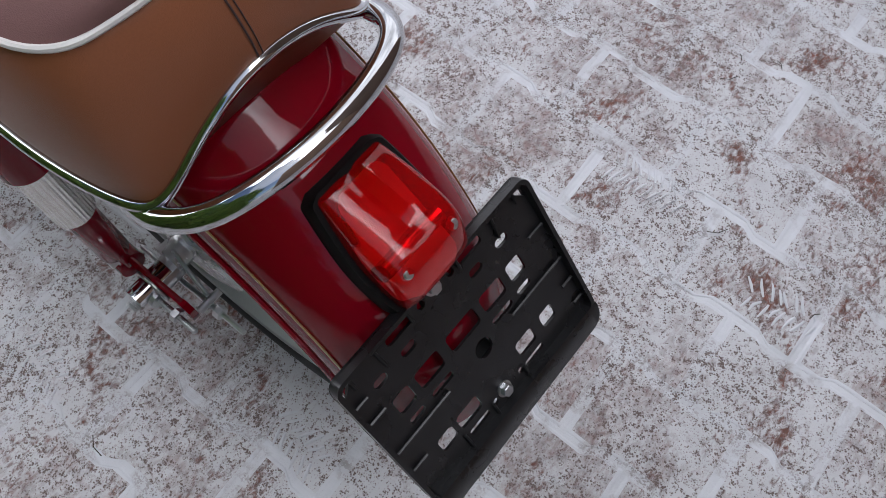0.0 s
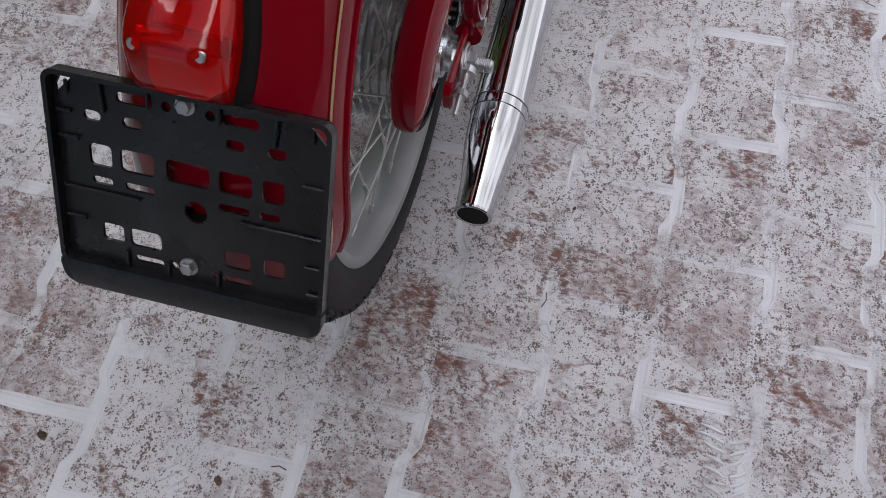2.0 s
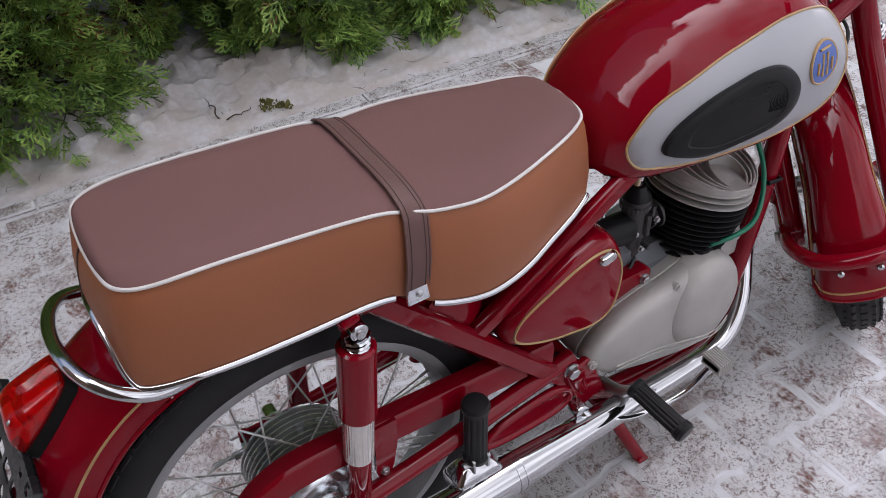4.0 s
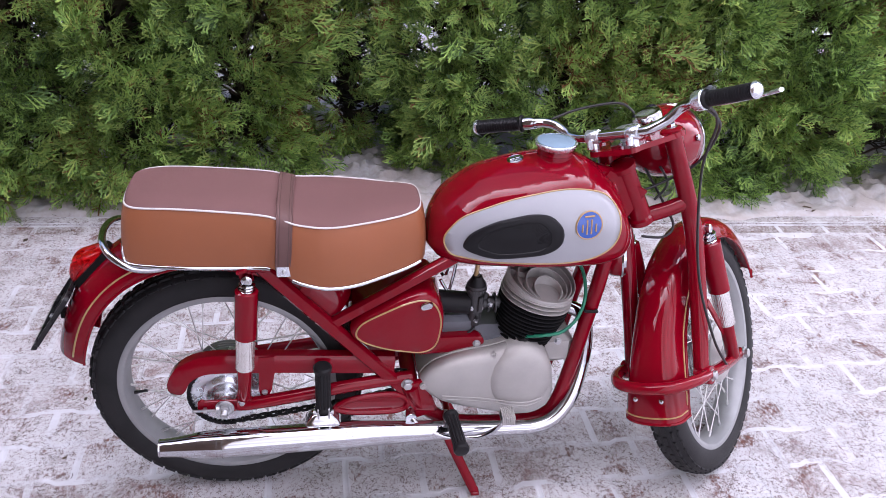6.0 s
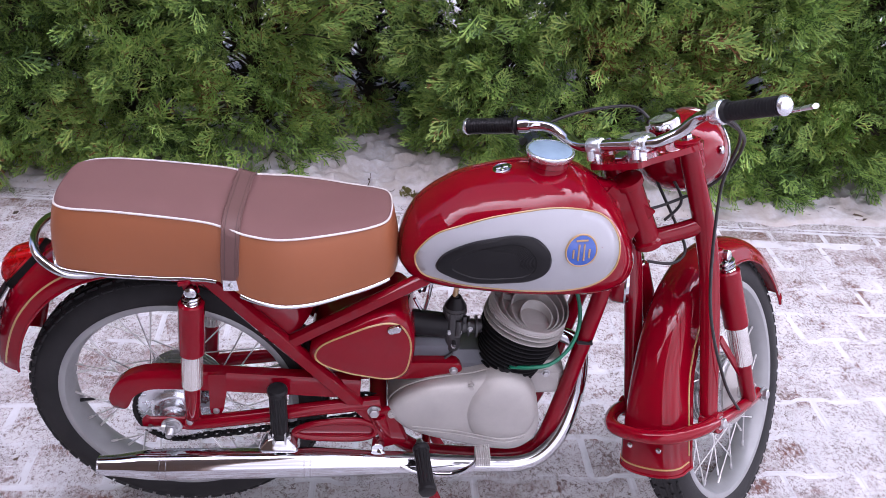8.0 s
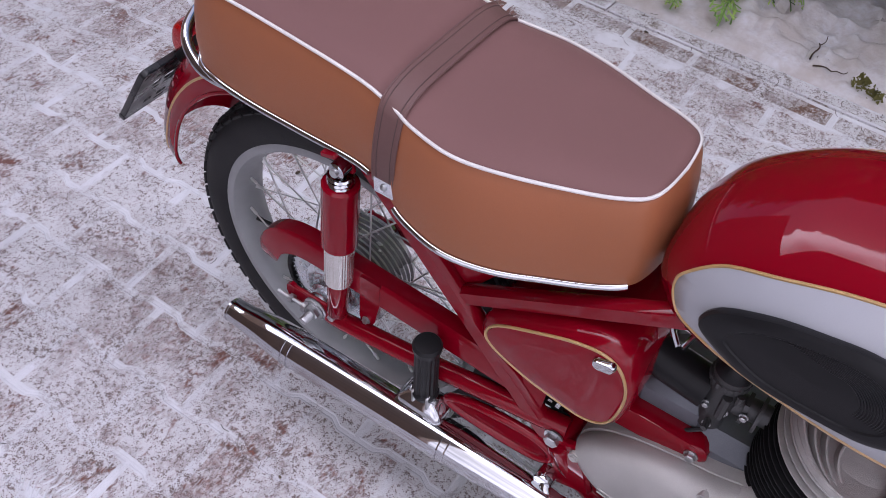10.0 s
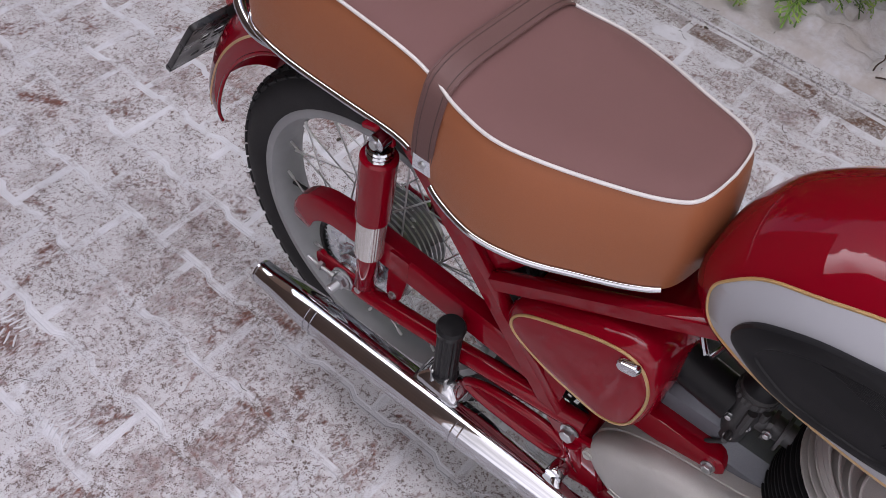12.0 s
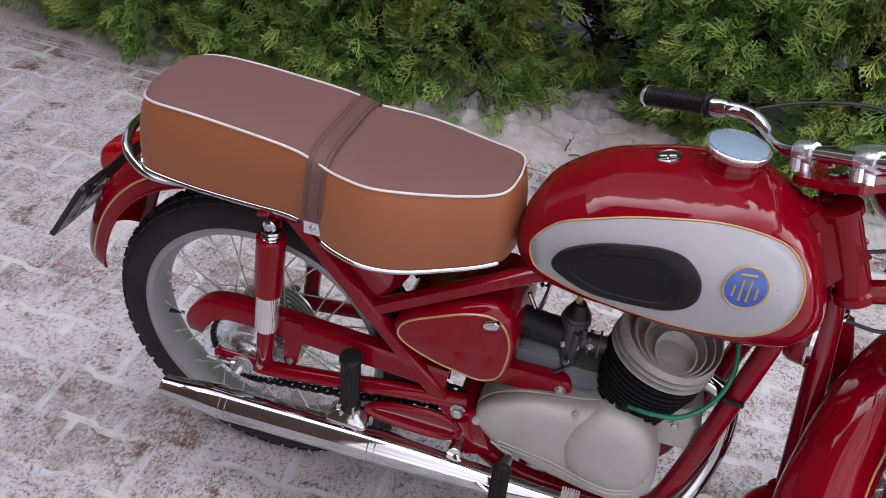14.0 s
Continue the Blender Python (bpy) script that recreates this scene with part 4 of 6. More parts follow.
for u, v, r in ((0.03, 0.088, 0.0086), (-0.16, 0.0137, 0.0036), (0.15, 0.0137, 0.0036), (0.17, 0.136, 0.0028), (-0.14, 0.136, 0.003)):
    holes.append([(u * PW + r * math.cos(a), v + r * math.sin(a)) for a in np.linspace(0, 2 * np.pi, 16, endpoint=False)])
for s in BOTH:
    holes.append([(s * 0.092, 0.006), (s * 0.083, 0.006), (s * 0.096, 0.019), (s * 0.096, 0.0135)])
v, f = holed_plate(rounded(2 * PW, PH, 0.009, 5, (0, PH / 2)), holes, 0.0026, plate)
holder = link_mesh("plate_holder", v, f, BLACK, bike, "empty black plastic number plate holder", sharp=30)
rim = Shape()
out = rounded(2 * PW, PH, 0.009, 5, (0, PH / 2))
ins = rounded(2 * PW - 0.007, PH - 0.007, 0.006, 5, (0, PH / 2))
rim.rings([[plate(*p, w) for p, w in zip(q, [wv] * len(q))] for q, wv in ((out, 0.0), (out, 0.0105), (ins, 0.0105), (ins, 0.0026))], caps=False)
rim.make("edge_rim", BLACK, holder)
lf = Shape()
LR = 0.013
ledge = []
for u in [-PW + d for d in (0.0, 0.0012, 0.003, 0.006, 0.0095, 0.013)] + [PW - d for d in (0.013, 0.0095, 0.006, 0.003, 0.0012, 0.0)]:
    rise = LR - math.sqrt(max(0.0, LR**2 - max(0.0, abs(u) - PW + LR) ** 2))
    ledge.append([plate(u, v0 - (rise if v0 > PH + 0.01 else 0.0), w0) for v0, w0 in ((PH - 0.0045, 0.0026), (PH - 0.0045, 0.0108), (PH - 0.001, 0.0118), (PH + 0.0155, 0.0108), (PH + 0.0175, 0.009), (PH + 0.004, 0.0))])
lf.rings(ledge)
lf.make("lower_ledge", BLACK, holder)
for u, v0, u1, v1 in ((-0.86, 0.008, -0.86, 0.017), (-0.62, 0.005, -0.60, 0.026), (0.62, 0.005, 0.60, 0.026), (0.86, 0.008, 0.86, 0.017), (-0.28, 0.005, -0.28, 0.017), (0.22, 0.005, 0.22, 0.017), (-0.95, 0.049, -0.8, 0.049), (0.8, 0.049, 0.96, 0.049), (-0.95, 0.0875, -0.38, 0.0875),
                      (0.36, 0.0875, 0.96, 0.0875), (-0.95, 0.111, -0.8, 0.111), (0.84, 0.111, 0.96, 0.111), (-0.5, 0.131, -0.5, 0.146), (-0.18, 0.133, -0.18, 0.146), (0.2, 0.133, 0.2, 0.146), (-0.95, 0.03, -0.84, 0.03), (0.86, 0.133, 0.96, 0.133)):
    Shape().tube([plate(u * PW, v0, 0.0045), plate(u1 * PW, v1, 0.0045)], 0.0014, 6).make("rib", BLACK, holder)
for name, v0, u0 in (("bolt_head", 0.0095, -0.002), ("bolt_head", 0.1335, -0.003)):
    bolt(name, plate(u0, v0, 0.0026), pn, 0.0052, 0.0062, holder, label="zinc hexagon bolt")
stay = Shape()
lower_stay = Shape()
beam(stay, tuple(plate(0, 0.02, -0.014)), tuple(guard_point(42, 0)), 0.02, 0.03, 0.002)
beam(lower_stay, tuple(plate(0, 0.1, -0.010)), tuple(guard_point(30, 0)), 0.012, 0.03, 0.002)
stay.make("bracket", LAMPDARK, holder)
lower_stay.make("bracket", LAMPDARK, holder)

# -- grab rail --
RAIL = [(-0.07, 0.070, 0.688), (-0.11, 0.088, 0.688), (-0.152, 0.0985, 0.697), (-0.184, 0.093, 0.713), (-0.207, 0.0745, 0.727), (-0.221, 0.042, 0.736), (-0.226, 0.0, 0.739)]
Shape().tube([(x, -y, z) for x, y, z in RAIL[:-1]] + RAIL[::-1],
             0.0082, 14, 6).make("grab_rail", CHROME, bike, "bent chrome grab rail behind the seat")

# -- seat --
TOP = [(-0.162, 0.0), (-0.159, -0.052), (-0.149, -0.084), (-0.116, -0.100), (-0.045, -0.1038), (0.03, -0.106), (0.11, -0.1085), (0.165, -0.1125), (0.196, -0.120), (0.25, -0.1265), (0.308, -0.1165), (0.370, -0.097), (0.427, -0.0755), (0.452, -0.0525), (0.459, 0.0)]
LOW = [(-0.178, 0.0), (-0.175, -0.046), (-0.168, -0.089), (-0.135, -0.1045), (-0.07, -0.112), (0.03, -0.1105), (0.11, -0.111), (0.165, -0.123), (0.196, -0.132), (0.25, -0.137), (0.312, -0.1265), (0.368, -0.107), (0.438, -0.083), (0.464, -0.060), (0.474, 0.0)]
top_z = curve([-0.18, -0.08, 0.03, 0.12, 0.16, 0.19, 0.25, 0.32, 0.40, 0.48], [0.836, 0.837, 0.829, 0.819, 0.808, 0.800, 0.7945, 0.794, 0.795, 0.802])
low_z = curve([-0.18, -0.14, -0.1, 0.02, 0.12, 0.15, 0.18, 0.25, 0.32, 0.40, 0.48], [0.712, 0.708, 0.707, 0.699, 0.696, 0.690, 0.671, 0.655, 0.655, 0.666, 0.685])


def seat_low(x, y):
    """The lower edge rises over the mudguard in the middle of the back."""
    return low_z(x) + (0.052 * max(0.0, 1 - (y / 0.092) ** 2) ** 1.3 if x < -0.12 else 0.0)


def both_sides(half, k=5):
    q = path([(x, y, 0) for x, y in half], k)
    return [(p[0], p[1]) for p in q] + [(p[0], -p[1]) for p in q[-2:0:-1]]


top2, low2 = both_sides(TOP), both_sides(LOW)
seat_rings = []
for t, bulge in ((0.0, 0.0), (0.06, 0.001), (0.3, 0.005), (0.6, 0.006), (0.88, 0.004), (0.97, 0.0015), (1.0, 0.0)):
    ring = []
    for (xt, yt), (xl, yl) in zip(top2, low2):
        x, y = xl + (xt - xl) * t, yl + (yt - yl) * t
        g = 1 + bulge / 0.12
        ring.append((0.14 + (x - 0.14) * (1 + bulge / 0.32), y * g, seat_low(xl, yl) * (1 - t) + top_z(xt) * t - (0.0015 if t > 0.9 else 0.0)))
    seat_rings.append(ring)
seat = Shape().rings(seat_rings).make("seat", TAN, bike, "tan leatherette dual seat with brown top", sharp=60)
half_top = path([(x, y, 0) for x, y in TOP], 5)
cover_v, cover_f, cn = [], [], 25
for p in half_top:
    for t in np.linspace(-1, 1, cn):
        t = np.sign(t) * (1 - (1 - abs(t)) ** 1.6)
        rise = 0.015 * (1 - abs(t) ** 5) * min(1.0, abs(p[1]) / 0.08)
        cover_v.append((p[0], -abs(p[1]) * t, top_z(p[0]) + rise))
for i in range(len(half_top) - 1):
    cover_f += [(i * cn + j, (i + 1) * cn + j, (i + 1) * cn + j + 1, i * cn + j + 1) for j in range(cn - 1)]
link_mesh("top_cover", cover_v, cover_f, BROWN, seat, "dull brown leatherette seat top", sharp=80)
Shape().tube([(x * 1.0, y * 1.005, top_z(x) + 0.0015) for x, y in top2], 0.0022, 8, closed=True).make("piping", WHITE, seat, "white piping")
low3 = path([(x, y, seat_low(x, y)) for x, y in both_sides(LOW, 3)[:43]], 2)
rear_trim = [p for p in low3 if p[0] < 0.138]
front_trim = [p for p in low3 if 0.172 < p[0] < 0.456]
trim = [p * (1, -1, 1) for p in rear_trim[::-1]] + rear_trim[1:]
Shape().tube([p * (1.0, 1.015, 1) for p in trim], 0.0046, 10).make("chrome_trim", CHROME, seat, "rounded bright trim moulding")
for s in BOTH:
    Shape().tube([p * (1, -s * 1.015, 1) for p in front_trim], 0.0046, 10).make("chrome_trim", CHROME, seat, "rounded bright trim moulding")
seam = []
for t in np.linspace(0.0, 1.0, 12):
    swell = np.interp(t, [0.0, 0.06, 0.3, 0.6, 0.88, 1.0], [0.0, 0.001, 0.005, 0.006, 0.004, 0.0])
    x = LOW[0][0] + (TOP[0][0] - LOW[0][0]) * t
    seam.append((0.14 + (x - 0.14) * (1 + swell / 0.32) - 0.0004, 0.001 + 0.007 * t, seat_low(LOW[0][0], 0.0) * (1 - t) + top_z(TOP[0][0]) * t))
Shape().tube(seam, 0.0007, 5).make("seam", THREAD, seat)
Shape().tube([(x - 0.0002, y - 0.0035, z) for x, y, z in seam], 0.0005, 5).make("stitching", THREAD, seat)


def strap_at(t, x, lift=0.0):
    """Across the seat, t from -1 (right side, low) to 1, lying on its top and sides."""
    side, z = abs(t), top_z(x)
    if side > 0.62:
        k = (side - 0.62) / 0.38
        return np.array([x - 0.009 * k, np.sign(t) * (0.1155 + 0.0065 * k + 0.006 * math.sin(k * math.pi) + lift), z + 0.002 - (z - 0.694) * k])
    k = side / 0.62
    return np.array([x, np.sign(t) * 0.1145 * k, z + 0.0155 * (1 - k**5) + 0.0025 + lift])


def band(x0, x1, lift, thick):
    rows = []
    for t in np.linspace(-1, 1, 61):
        xs = np.linspace(x0, x1, 6)
        rows.append([strap_at(t, x, lift) for x in xs] + [strap_at(t, x, lift + thick) for x in xs[::-1]])
    return Shape().rings(rows)


band(0.151, 0.182, 0.0, 0.0026).make("strap", STRAP, seat, "dark brown leather strap")
for x in (0.157, 0.176):
    Shape().tube([strap_at(t, x, 0.0028) for t in np.linspace(-0.97, 0.97, 70)], 0.0006, 5).make("stitching", THREAD, seat)
for x in (0.1515, 0.1815):
    Shape().tube([strap_at(t, x, 0.0022) for t in np.linspace(-0.99, 0.99, 70)], 0.0016, 6).make("strap_edge", STRAP, seat)
for s in BOTH:
    b = Shape().box((0.1435, s * 0.1195, 0.679), (0.1745, s * 0.1255, 0.708), bevel=0.002)
    b.make("strap_clip", CAPM, seat, "bright metal strap clip")
    Shape().lathe([(0.0048, 0), (0.0045, 0.002), (0.002, 0.0035), (0, 0.0035)], (0.159, s * 0.1255, 0.694), (0, s, 0), 14).make("rivet", STEEL, seat)
Shape().box((-0.12, -0.085, 0.70), (0.40, 0.085, 0.725), bevel=0.01).make("seat_base", LAMPDARK, seat)

# -- fuel tank --
tank_top = curve([0.470, 0.476, 0.49, 0.515, 0.577, 0.64, 0.715, 0.792, 0.85, 0.895, 0.925, 0.944, 0.95], [0.706, 0.750, 0.784, 0.819, 0.862, 0.882, 0.896, 0.898, 0.874, 0.833, 0.776, 0.722, 0.70])
tank_low = curve([0.47, 0.5, 0.56, 0.65, 0.8, 0.88, 0.93, 0.95], [0.705, 0.694, 0.690, 0.690, 0.688, 0.690, 0.694, 0.699])
tank_half = curve([0.468, 0.476, 0.49, 0.52, 0.57, 0.64, 0.72, 0.80, 0.86, 0.905, 0.935, 0.951], [0.006, 0.050, 0.076, 0.104, 0.124, 0.139, 0.149, 0.146, 0.139, 0.116, 0.073, 0.01])


def tank_section(x):
    zl, zt, h = tank_low(x), tank_top(x), tank_half(x)
    return zl, max(zt - zl, 0.004), h


def tank_y(x, z):
    """Half width of the tank at (x, z): full low down, drawn in to a rounded back."""
    zl, hh, h = tank_section(x)
    k = min(max((z - zl) / hh, 0), 1)
    if k < 0.36:
        return h * (1 - 0.10 * ((0.36 - k) / 0.36) ** 3)
    return h * max(1 - ((k - 0.36) / 0.64) ** 2.3, 0) ** (1 / 1.75)


tank_rings = []
for x in [0.469, 0.471, 0.474, 0.478, 0.484] + list(np.linspace(0.492, 0.93, 46)) + [0.936, 0.941, 0.945, 0.948, 0.950]:
    zl, hh, h = tank_section(x)
    ring = []
    for k in list(np.linspace(0, 0.36, 7)) + list(1 - (1 - 0.36) * (1 - np.linspace(0.05, 1, 17)) ** 1.6):
        ring.append((k, tank_y(x, zl + hh * k)))
    pts = [(x, -y, zl + hh * k) for k, y in ring] + [(x, y, zl + hh * k) for k, y in ring[-2::-1]]
    pts += [(x, h * 0.86, zl - 0.006 * (1 if 0.49 < x < 0.93 else 0.2)), (x, -h * 0.86, zl - 0.006 * (1 if 0.49 < x < 0.93 else 0.2))]
    tank_rings.append(pts)
tank = Shape().rings(tank_rings).make("fuel_tank", RED, bike, "glossy maroon teardrop fuel tank", sharp=70)

PANEL = [(0.505, 0.734), (0.510, 0.760), (0.541, 0.796), (0.594, 0.823), (0.662, 0.845), (0.745, 0.860), (0.809, 0.857), (0.857, 0.838), (0.884, 0.798), (0.878, 0.750), (0.843, 0.719), (0.79, 0.703), (0.70, 0.701), (0.61, 0.701), (0.552, 0.707), (0.519, 0.712)]
KNEE = [(0.543, 0.738), (0.557, 0.768), (0.600, 0.795), (0.650, 0.811), (0.690, 0.819), (0.725, 0.815), (0.750, 0.790), (0.750, 0.756), (0.722, 0.735), (0.676, 0.725), (0.611, 0.717), (0.566, 0.725)]


def loop2(pts, k=6):
    return [(p[0], p[2]) for p in path([(x, 0, z) for x, z in pts], k, True)]


def on_tank(x, z, lift, s):
    e = 0.002
    y = tank_y(x, z)
    nx, nz = -(tank_y(x + e, z) - tank_y(x - e, z)) / (2 * e), -(tank_y(x, z + e) - tank_y(x, z - e)) / (2 * e)
    n = np.array([nx, 1, nz])
    n /= np.linalg.norm(n)
    p = np.array([x, y, z]) + n * lift
    return (p[0], s * p[1], p[2])


def tank_patch(outline, profile, s):
    """A patch that follows the tank's side; profile: rows of inward share and lift."""
    cx, cz = np.mean([p[0] for p in outline]), np.mean([p[1] for p in outline])
    return Shape().rings([[on_tank(cx + (x - cx) * k, cz + (z - cz) * k, lift, s) for x, z in (outline if s < 0 else outline[::-1])] for k, lift in profile], caps=False)


panel2, knee2 = loop2(PANEL), loop2(KNEE)
BX, BZ = 0.807, 0.793
for s in BOTH:
    tank_patch(panel2, [(1.0, -0.001), (0.995, 0.0012), (0.9, 0.0014), (0.75, 0.0014), (0.55, 0.0014), (0.3, 0.0014), (0.02, 0.0014)], s).make("side_panel", SILVER, tank, "silver painted side panel", sharp=70)
    Shape().tube([on_tank(x, z, 0.0012, s) for x, z in panel2], 0.0019, 6, closed=True).make("gold_line", GOLD, tank, "thin gold coach line")
    prof = [(1.0, 0.0), (0.995, 0.006), (0.96, 0.0105), (0.88, 0.0125), (0.78, 0.0122), (0.72, 0.0115), (0.70, 0.0098), (0.66, 0.0094), (0.4, 0.0094), (0.001, 0.0094)]
    pad = tank_patch(knee2, prof, s).make("knee_pad", GRIP, tank, "black rubber knee pad with fine ribs", sharp=30)
    px, pz = np.mean([p[0] for p in knee2]), np.mean([p[1] for p in knee2])
    for k in range(12):
        f = 0.70 - 0.024 * k
        arc = [(px + (x - px) * f, pz + (z - pz) * f) for x, z in knee2 if x > 0.60 + 0.006 * k and z > 0.752]
        Shape().tube([on_tank(x, z, 0.0096, s) for x, z in arc], 0.0008, 6).make("rib", GRIP, pad)
    disc = [(BX + 0.0305 * math.cos(a), BZ + 0.0305 * math.sin(a)) for a in np.linspace(0, 2 * np.pi, 40, endpoint=False)]
    tank_patch(disc, [(1.0, 0.001), (1.0, 0.0042), (0.95, 0.0052), (0.90, 0.0042)], s).make("badge_ring", GOLD, tank)
    tank_patch(disc, [(0.92, 0.0015), (0.91, 0.0042), (0.5, 0.0045), (0.02, 0.0046)], s).make("badge", BLUE, tank, "round blue enamel badge")
    mark = Shape()
    for x0, z0, x1, z1 in ((-0.015, -0.012, -0.015, 0.004), (-0.005, -0.017, -0.005, 0.013), (0.005, -0.017, 0.005, 0.013), (0.015, -0.012, 0.015, 0.004), (-0.011, 0.019, 0.011, 0.019)):
        mark.tube([on_tank(BX + x0, BZ + z0, 0.005, s), on_tank(BX + x1, BZ + z1, 0.005, s)], 0.0019, 6)
    mark.make("badge_mark", GOLD, tank, "gold bars of the badge")
# filler cap
ca = np.array([0.02, 0.0, 1.0])
Shape().lathe([(0.040, -0.012), (0.0385, 0.0), (0.0375, 0.005), (0.0395, 0.007), (0.0385, 0.009), (0.0365, 0.012), (0.036, 0.018), (0.031, 0.019)], (0.756, 0.0, 0.897), ca, 40).make("filler_neck", RED, tank)
Shape().lathe([(0.034, 0.0165), (0.0405, 0.0175), (0.0445, 0.022), (0.0465, 0.029), (0.0465, 0.0315), (0.0452, 0.0328), (0.0435, 0.0330), (0.042, 0.0322), (0.030, 0.0325), (0, 0.0325)], (0.756, 0.0, 0.897), ca, 48).make("filler_cap", CAPM, tank, "flat-topped satin metal filler cap", sharp=40)
Shape().lathe([(0.0418, 0.031), (0.0415, 0.0334), (0.032, 0.0362), (0.016, 0.0378), (0, 0.0383)], (0.756, 0.0, 0.897), ca, 40).make("cap_disc", CAP_BLUE, tank, "pale blue glossy disc of the cap", sharp=50)
em = Vector((0.668, 0.0, tank_top(0.668) - 0.0015))
em_m = Matrix.Translation(em) @ Matrix.Rotation(-0.27, 4, "Y")
Shape().lathe([(0.019, -0.003), (0.019, 0.002), (0.0165, 0.0035), (0.0150, 0.0025)], (0, 0, 0), (0, 0, 1), 32).make("emblem_ring", CHROME, tank, m=em_m)
Shape().lathe([(0.0152, -0.003), (0.0152, 0.0022), (0, 0.0022)], (0, 0, 0), (0, 0, 1), 28).make("emblem_disc", LAMPDARK, tank, m=em_m)
es = Shape().box((-0.012, -0.0022, 0.002), (0.012, 0.0022, 0.0042), bevel=0.001).box((-0.0022, -0.011, 0.002), (0.0022, 0.006, 0.0042), bevel=0.001)
es.make("emblem_mark", CHROME, tank, m=em_m)
Shape().box((0.5, -0.03, 0.668), (0.93, 0.03, 0.70), bevel=0.006).make("tank_tunnel", RED, tank)
tap = Shape().tube([(0.597, -0.03, 0.69), (0.597, -0.03, 0.655)], 0.006, 10).tube([(0.597, -0.045, 0.665), (0.597, -0.01, 0.665)], 0.0045, 8)
tap.make("fuel_tap", STEEL, tank)
Shape().tube([(0.597, -0.03, 0.66), (0.594, -0.032, 0.64), (0.59, -0.036, 0.612)], 0.0055, 10, 4).make("fuel_hose", AMBER, tank, "yellowed clear fuel hose")

# -- tool box --
BOX = [(0.309, 0.513), (0.325, 0.542), (0.383, 0.573), (0.424, 0.591), (0.460, 0.598), (0.484, 0.587), (0.499, 0.555), (0.500, 0.515), (0.489, 0.473), (0.459, 0.456), (0.412, 0.462), (0.370, 0.472), (0.325, 0.492)]
box2 = loop2(BOX, 5)
bx, bz = 0.425, 0.523


def scaled(k, grow=0.0):
    return [(bx + (x - bx) * k + np.sign(x - bx) * grow * abs(x - bx) / 0.1, bz + (z - bz) * k + grow * (z - bz) / 0.06) for x, z in box2]


tool_box = Shape().rings([[(x, y, z) for x, z in scaled(k, g)] for y, k, g in ((0.05, 1.0, 0.012), (-0.075, 1.0, 0.013), (-0.096, 1.0, 0.012), (-0.106, 1.0, 0.008), (-0.111, 1.0, 0.003), (-0.112, 1.0, 0.0))]).make("tool_box", RED, bike, "maroon tool box with gold-lined lid", sharp=50)
Shape().rings([[(x, y, z) for x, z in scaled(k)] for y, k in ((-0.108, 0.985), (-0.1135, 0.975), (-0.1145, 0.93), (-0.1148, 0.5), (-0.1148, 0.05))]).make("lid", RED, tool_box)
Shape().tube([(x, -0.1128, z) for x, z in scaled(1.0)], 0.0022, 6, closed=True).make("gold_line", GOLD, tool_box, "thin gold coach line")
Shape().rings([[(0.467 + x, y, 0.586 + z) for x, z in [(a * k * math.cos(0.25) - b * k * math.sin(0.25), a * k * math.sin(0.25) + b * k * math.cos(0.25)) for a, b in rounded(0.030, 0.016, 0.0078, 5)]] for y, k in ((-0.113, 1.0), (-0.119, 1.0), (-0.122, 0.85), (-0.1225, 0.4))]).make("lid_knob", CHROME, tool_box, "oval chrome knob")
for s in BOTH:
    Shape().tube([(0.508, s * 0.03, 0.60), (0.53, s * 0.032, 0.575), (0.55, s * 0.03, 0.70)], 0.004, 8, 3).make("stay", CHROME, tool_box)

# -- engine --
CASE = [(0.457, 0.358), (0.478, 0.396), (0.522, 0.420), (0.575, 0.434), (0.631, 0.444), (0.668, 0.455), (0.702, 0.456), (0.742, 0.431), (0.771, 0.386), (0.785, 0.334), (0.778, 0.281), (0.745, 0.252), (0.700, 0.250), (0.630, 0.264), (0.543, 0.289), (0.488, 0.315)]
case2 = loop2(CASE, 5)
kx, kz = 0.64, 0.352


def case_ring(k, y):
    return [(kx + (x - kx) * k, y, kz + (z - kz) * k) for x, z in case2]


engine = Shape().rings([case_ring(k, y) for k, y in ((0.96, 0.09), (1.0, 0.08), (1.01, -0.05), (1.005, -0.078), (0.985, -0.079), (0.985, -0.083))]).make("engine", ALLOY, bike, "grey alloy two-stroke engine", sharp=35)
Shape().rings([case_ring(k, y) for k, y in ((0.985, -0.08), (1.0, -0.084), (1.0, -0.094), (0.985, -0.104), (0.95, -0.111), (0.89, -0.1155), (0.78, -0.119), (0.5, -0.121), (0.1, -0.121))]).make("side_cover", ALLOY, engine, "smooth alloy clutch cover", sharp=60)
Shape().rings([[(0.698 + 0.84 * r * math.cos(a), -0.080 - h, 0.367 + 1.04 * r * math.sin(a)) for a in np.linspace(0, -2 * np.pi, 48, endpoint=False)] for r, h in ((0.094, 0.0), (0.093, 0.03), (0.088, 0.040), (0.079, 0.048), (0.064, 0.0525), (0.04, 0.0545), (0.001, 0.055))]).make("clutch_dome", ALLOY, engine, sharp=60)
for z in (0.318, 0.309):
    Shape().tube([(0.51, -0.1195, z + 0.01), (0.60, -0.122, z), (0.70, -0.1425, z - 0.004), (0.752, -0.1305, z - 0.002)], 0.0012, 6, 5).make("cast_line", ALLOY, engine)
for x, z in ((0.465, 0.354), (0.630, 0.434)):
    Shape().tube([(x, -0.09, z), (x, -0.114, z)], 0.0085, 14).lathe([(0.005, 0), (0.005, 0.003), (0.0, 0.003)], (x, -0.114, z), (0, -1, 0), 12).make("cover_screw", ALLOY, engine)
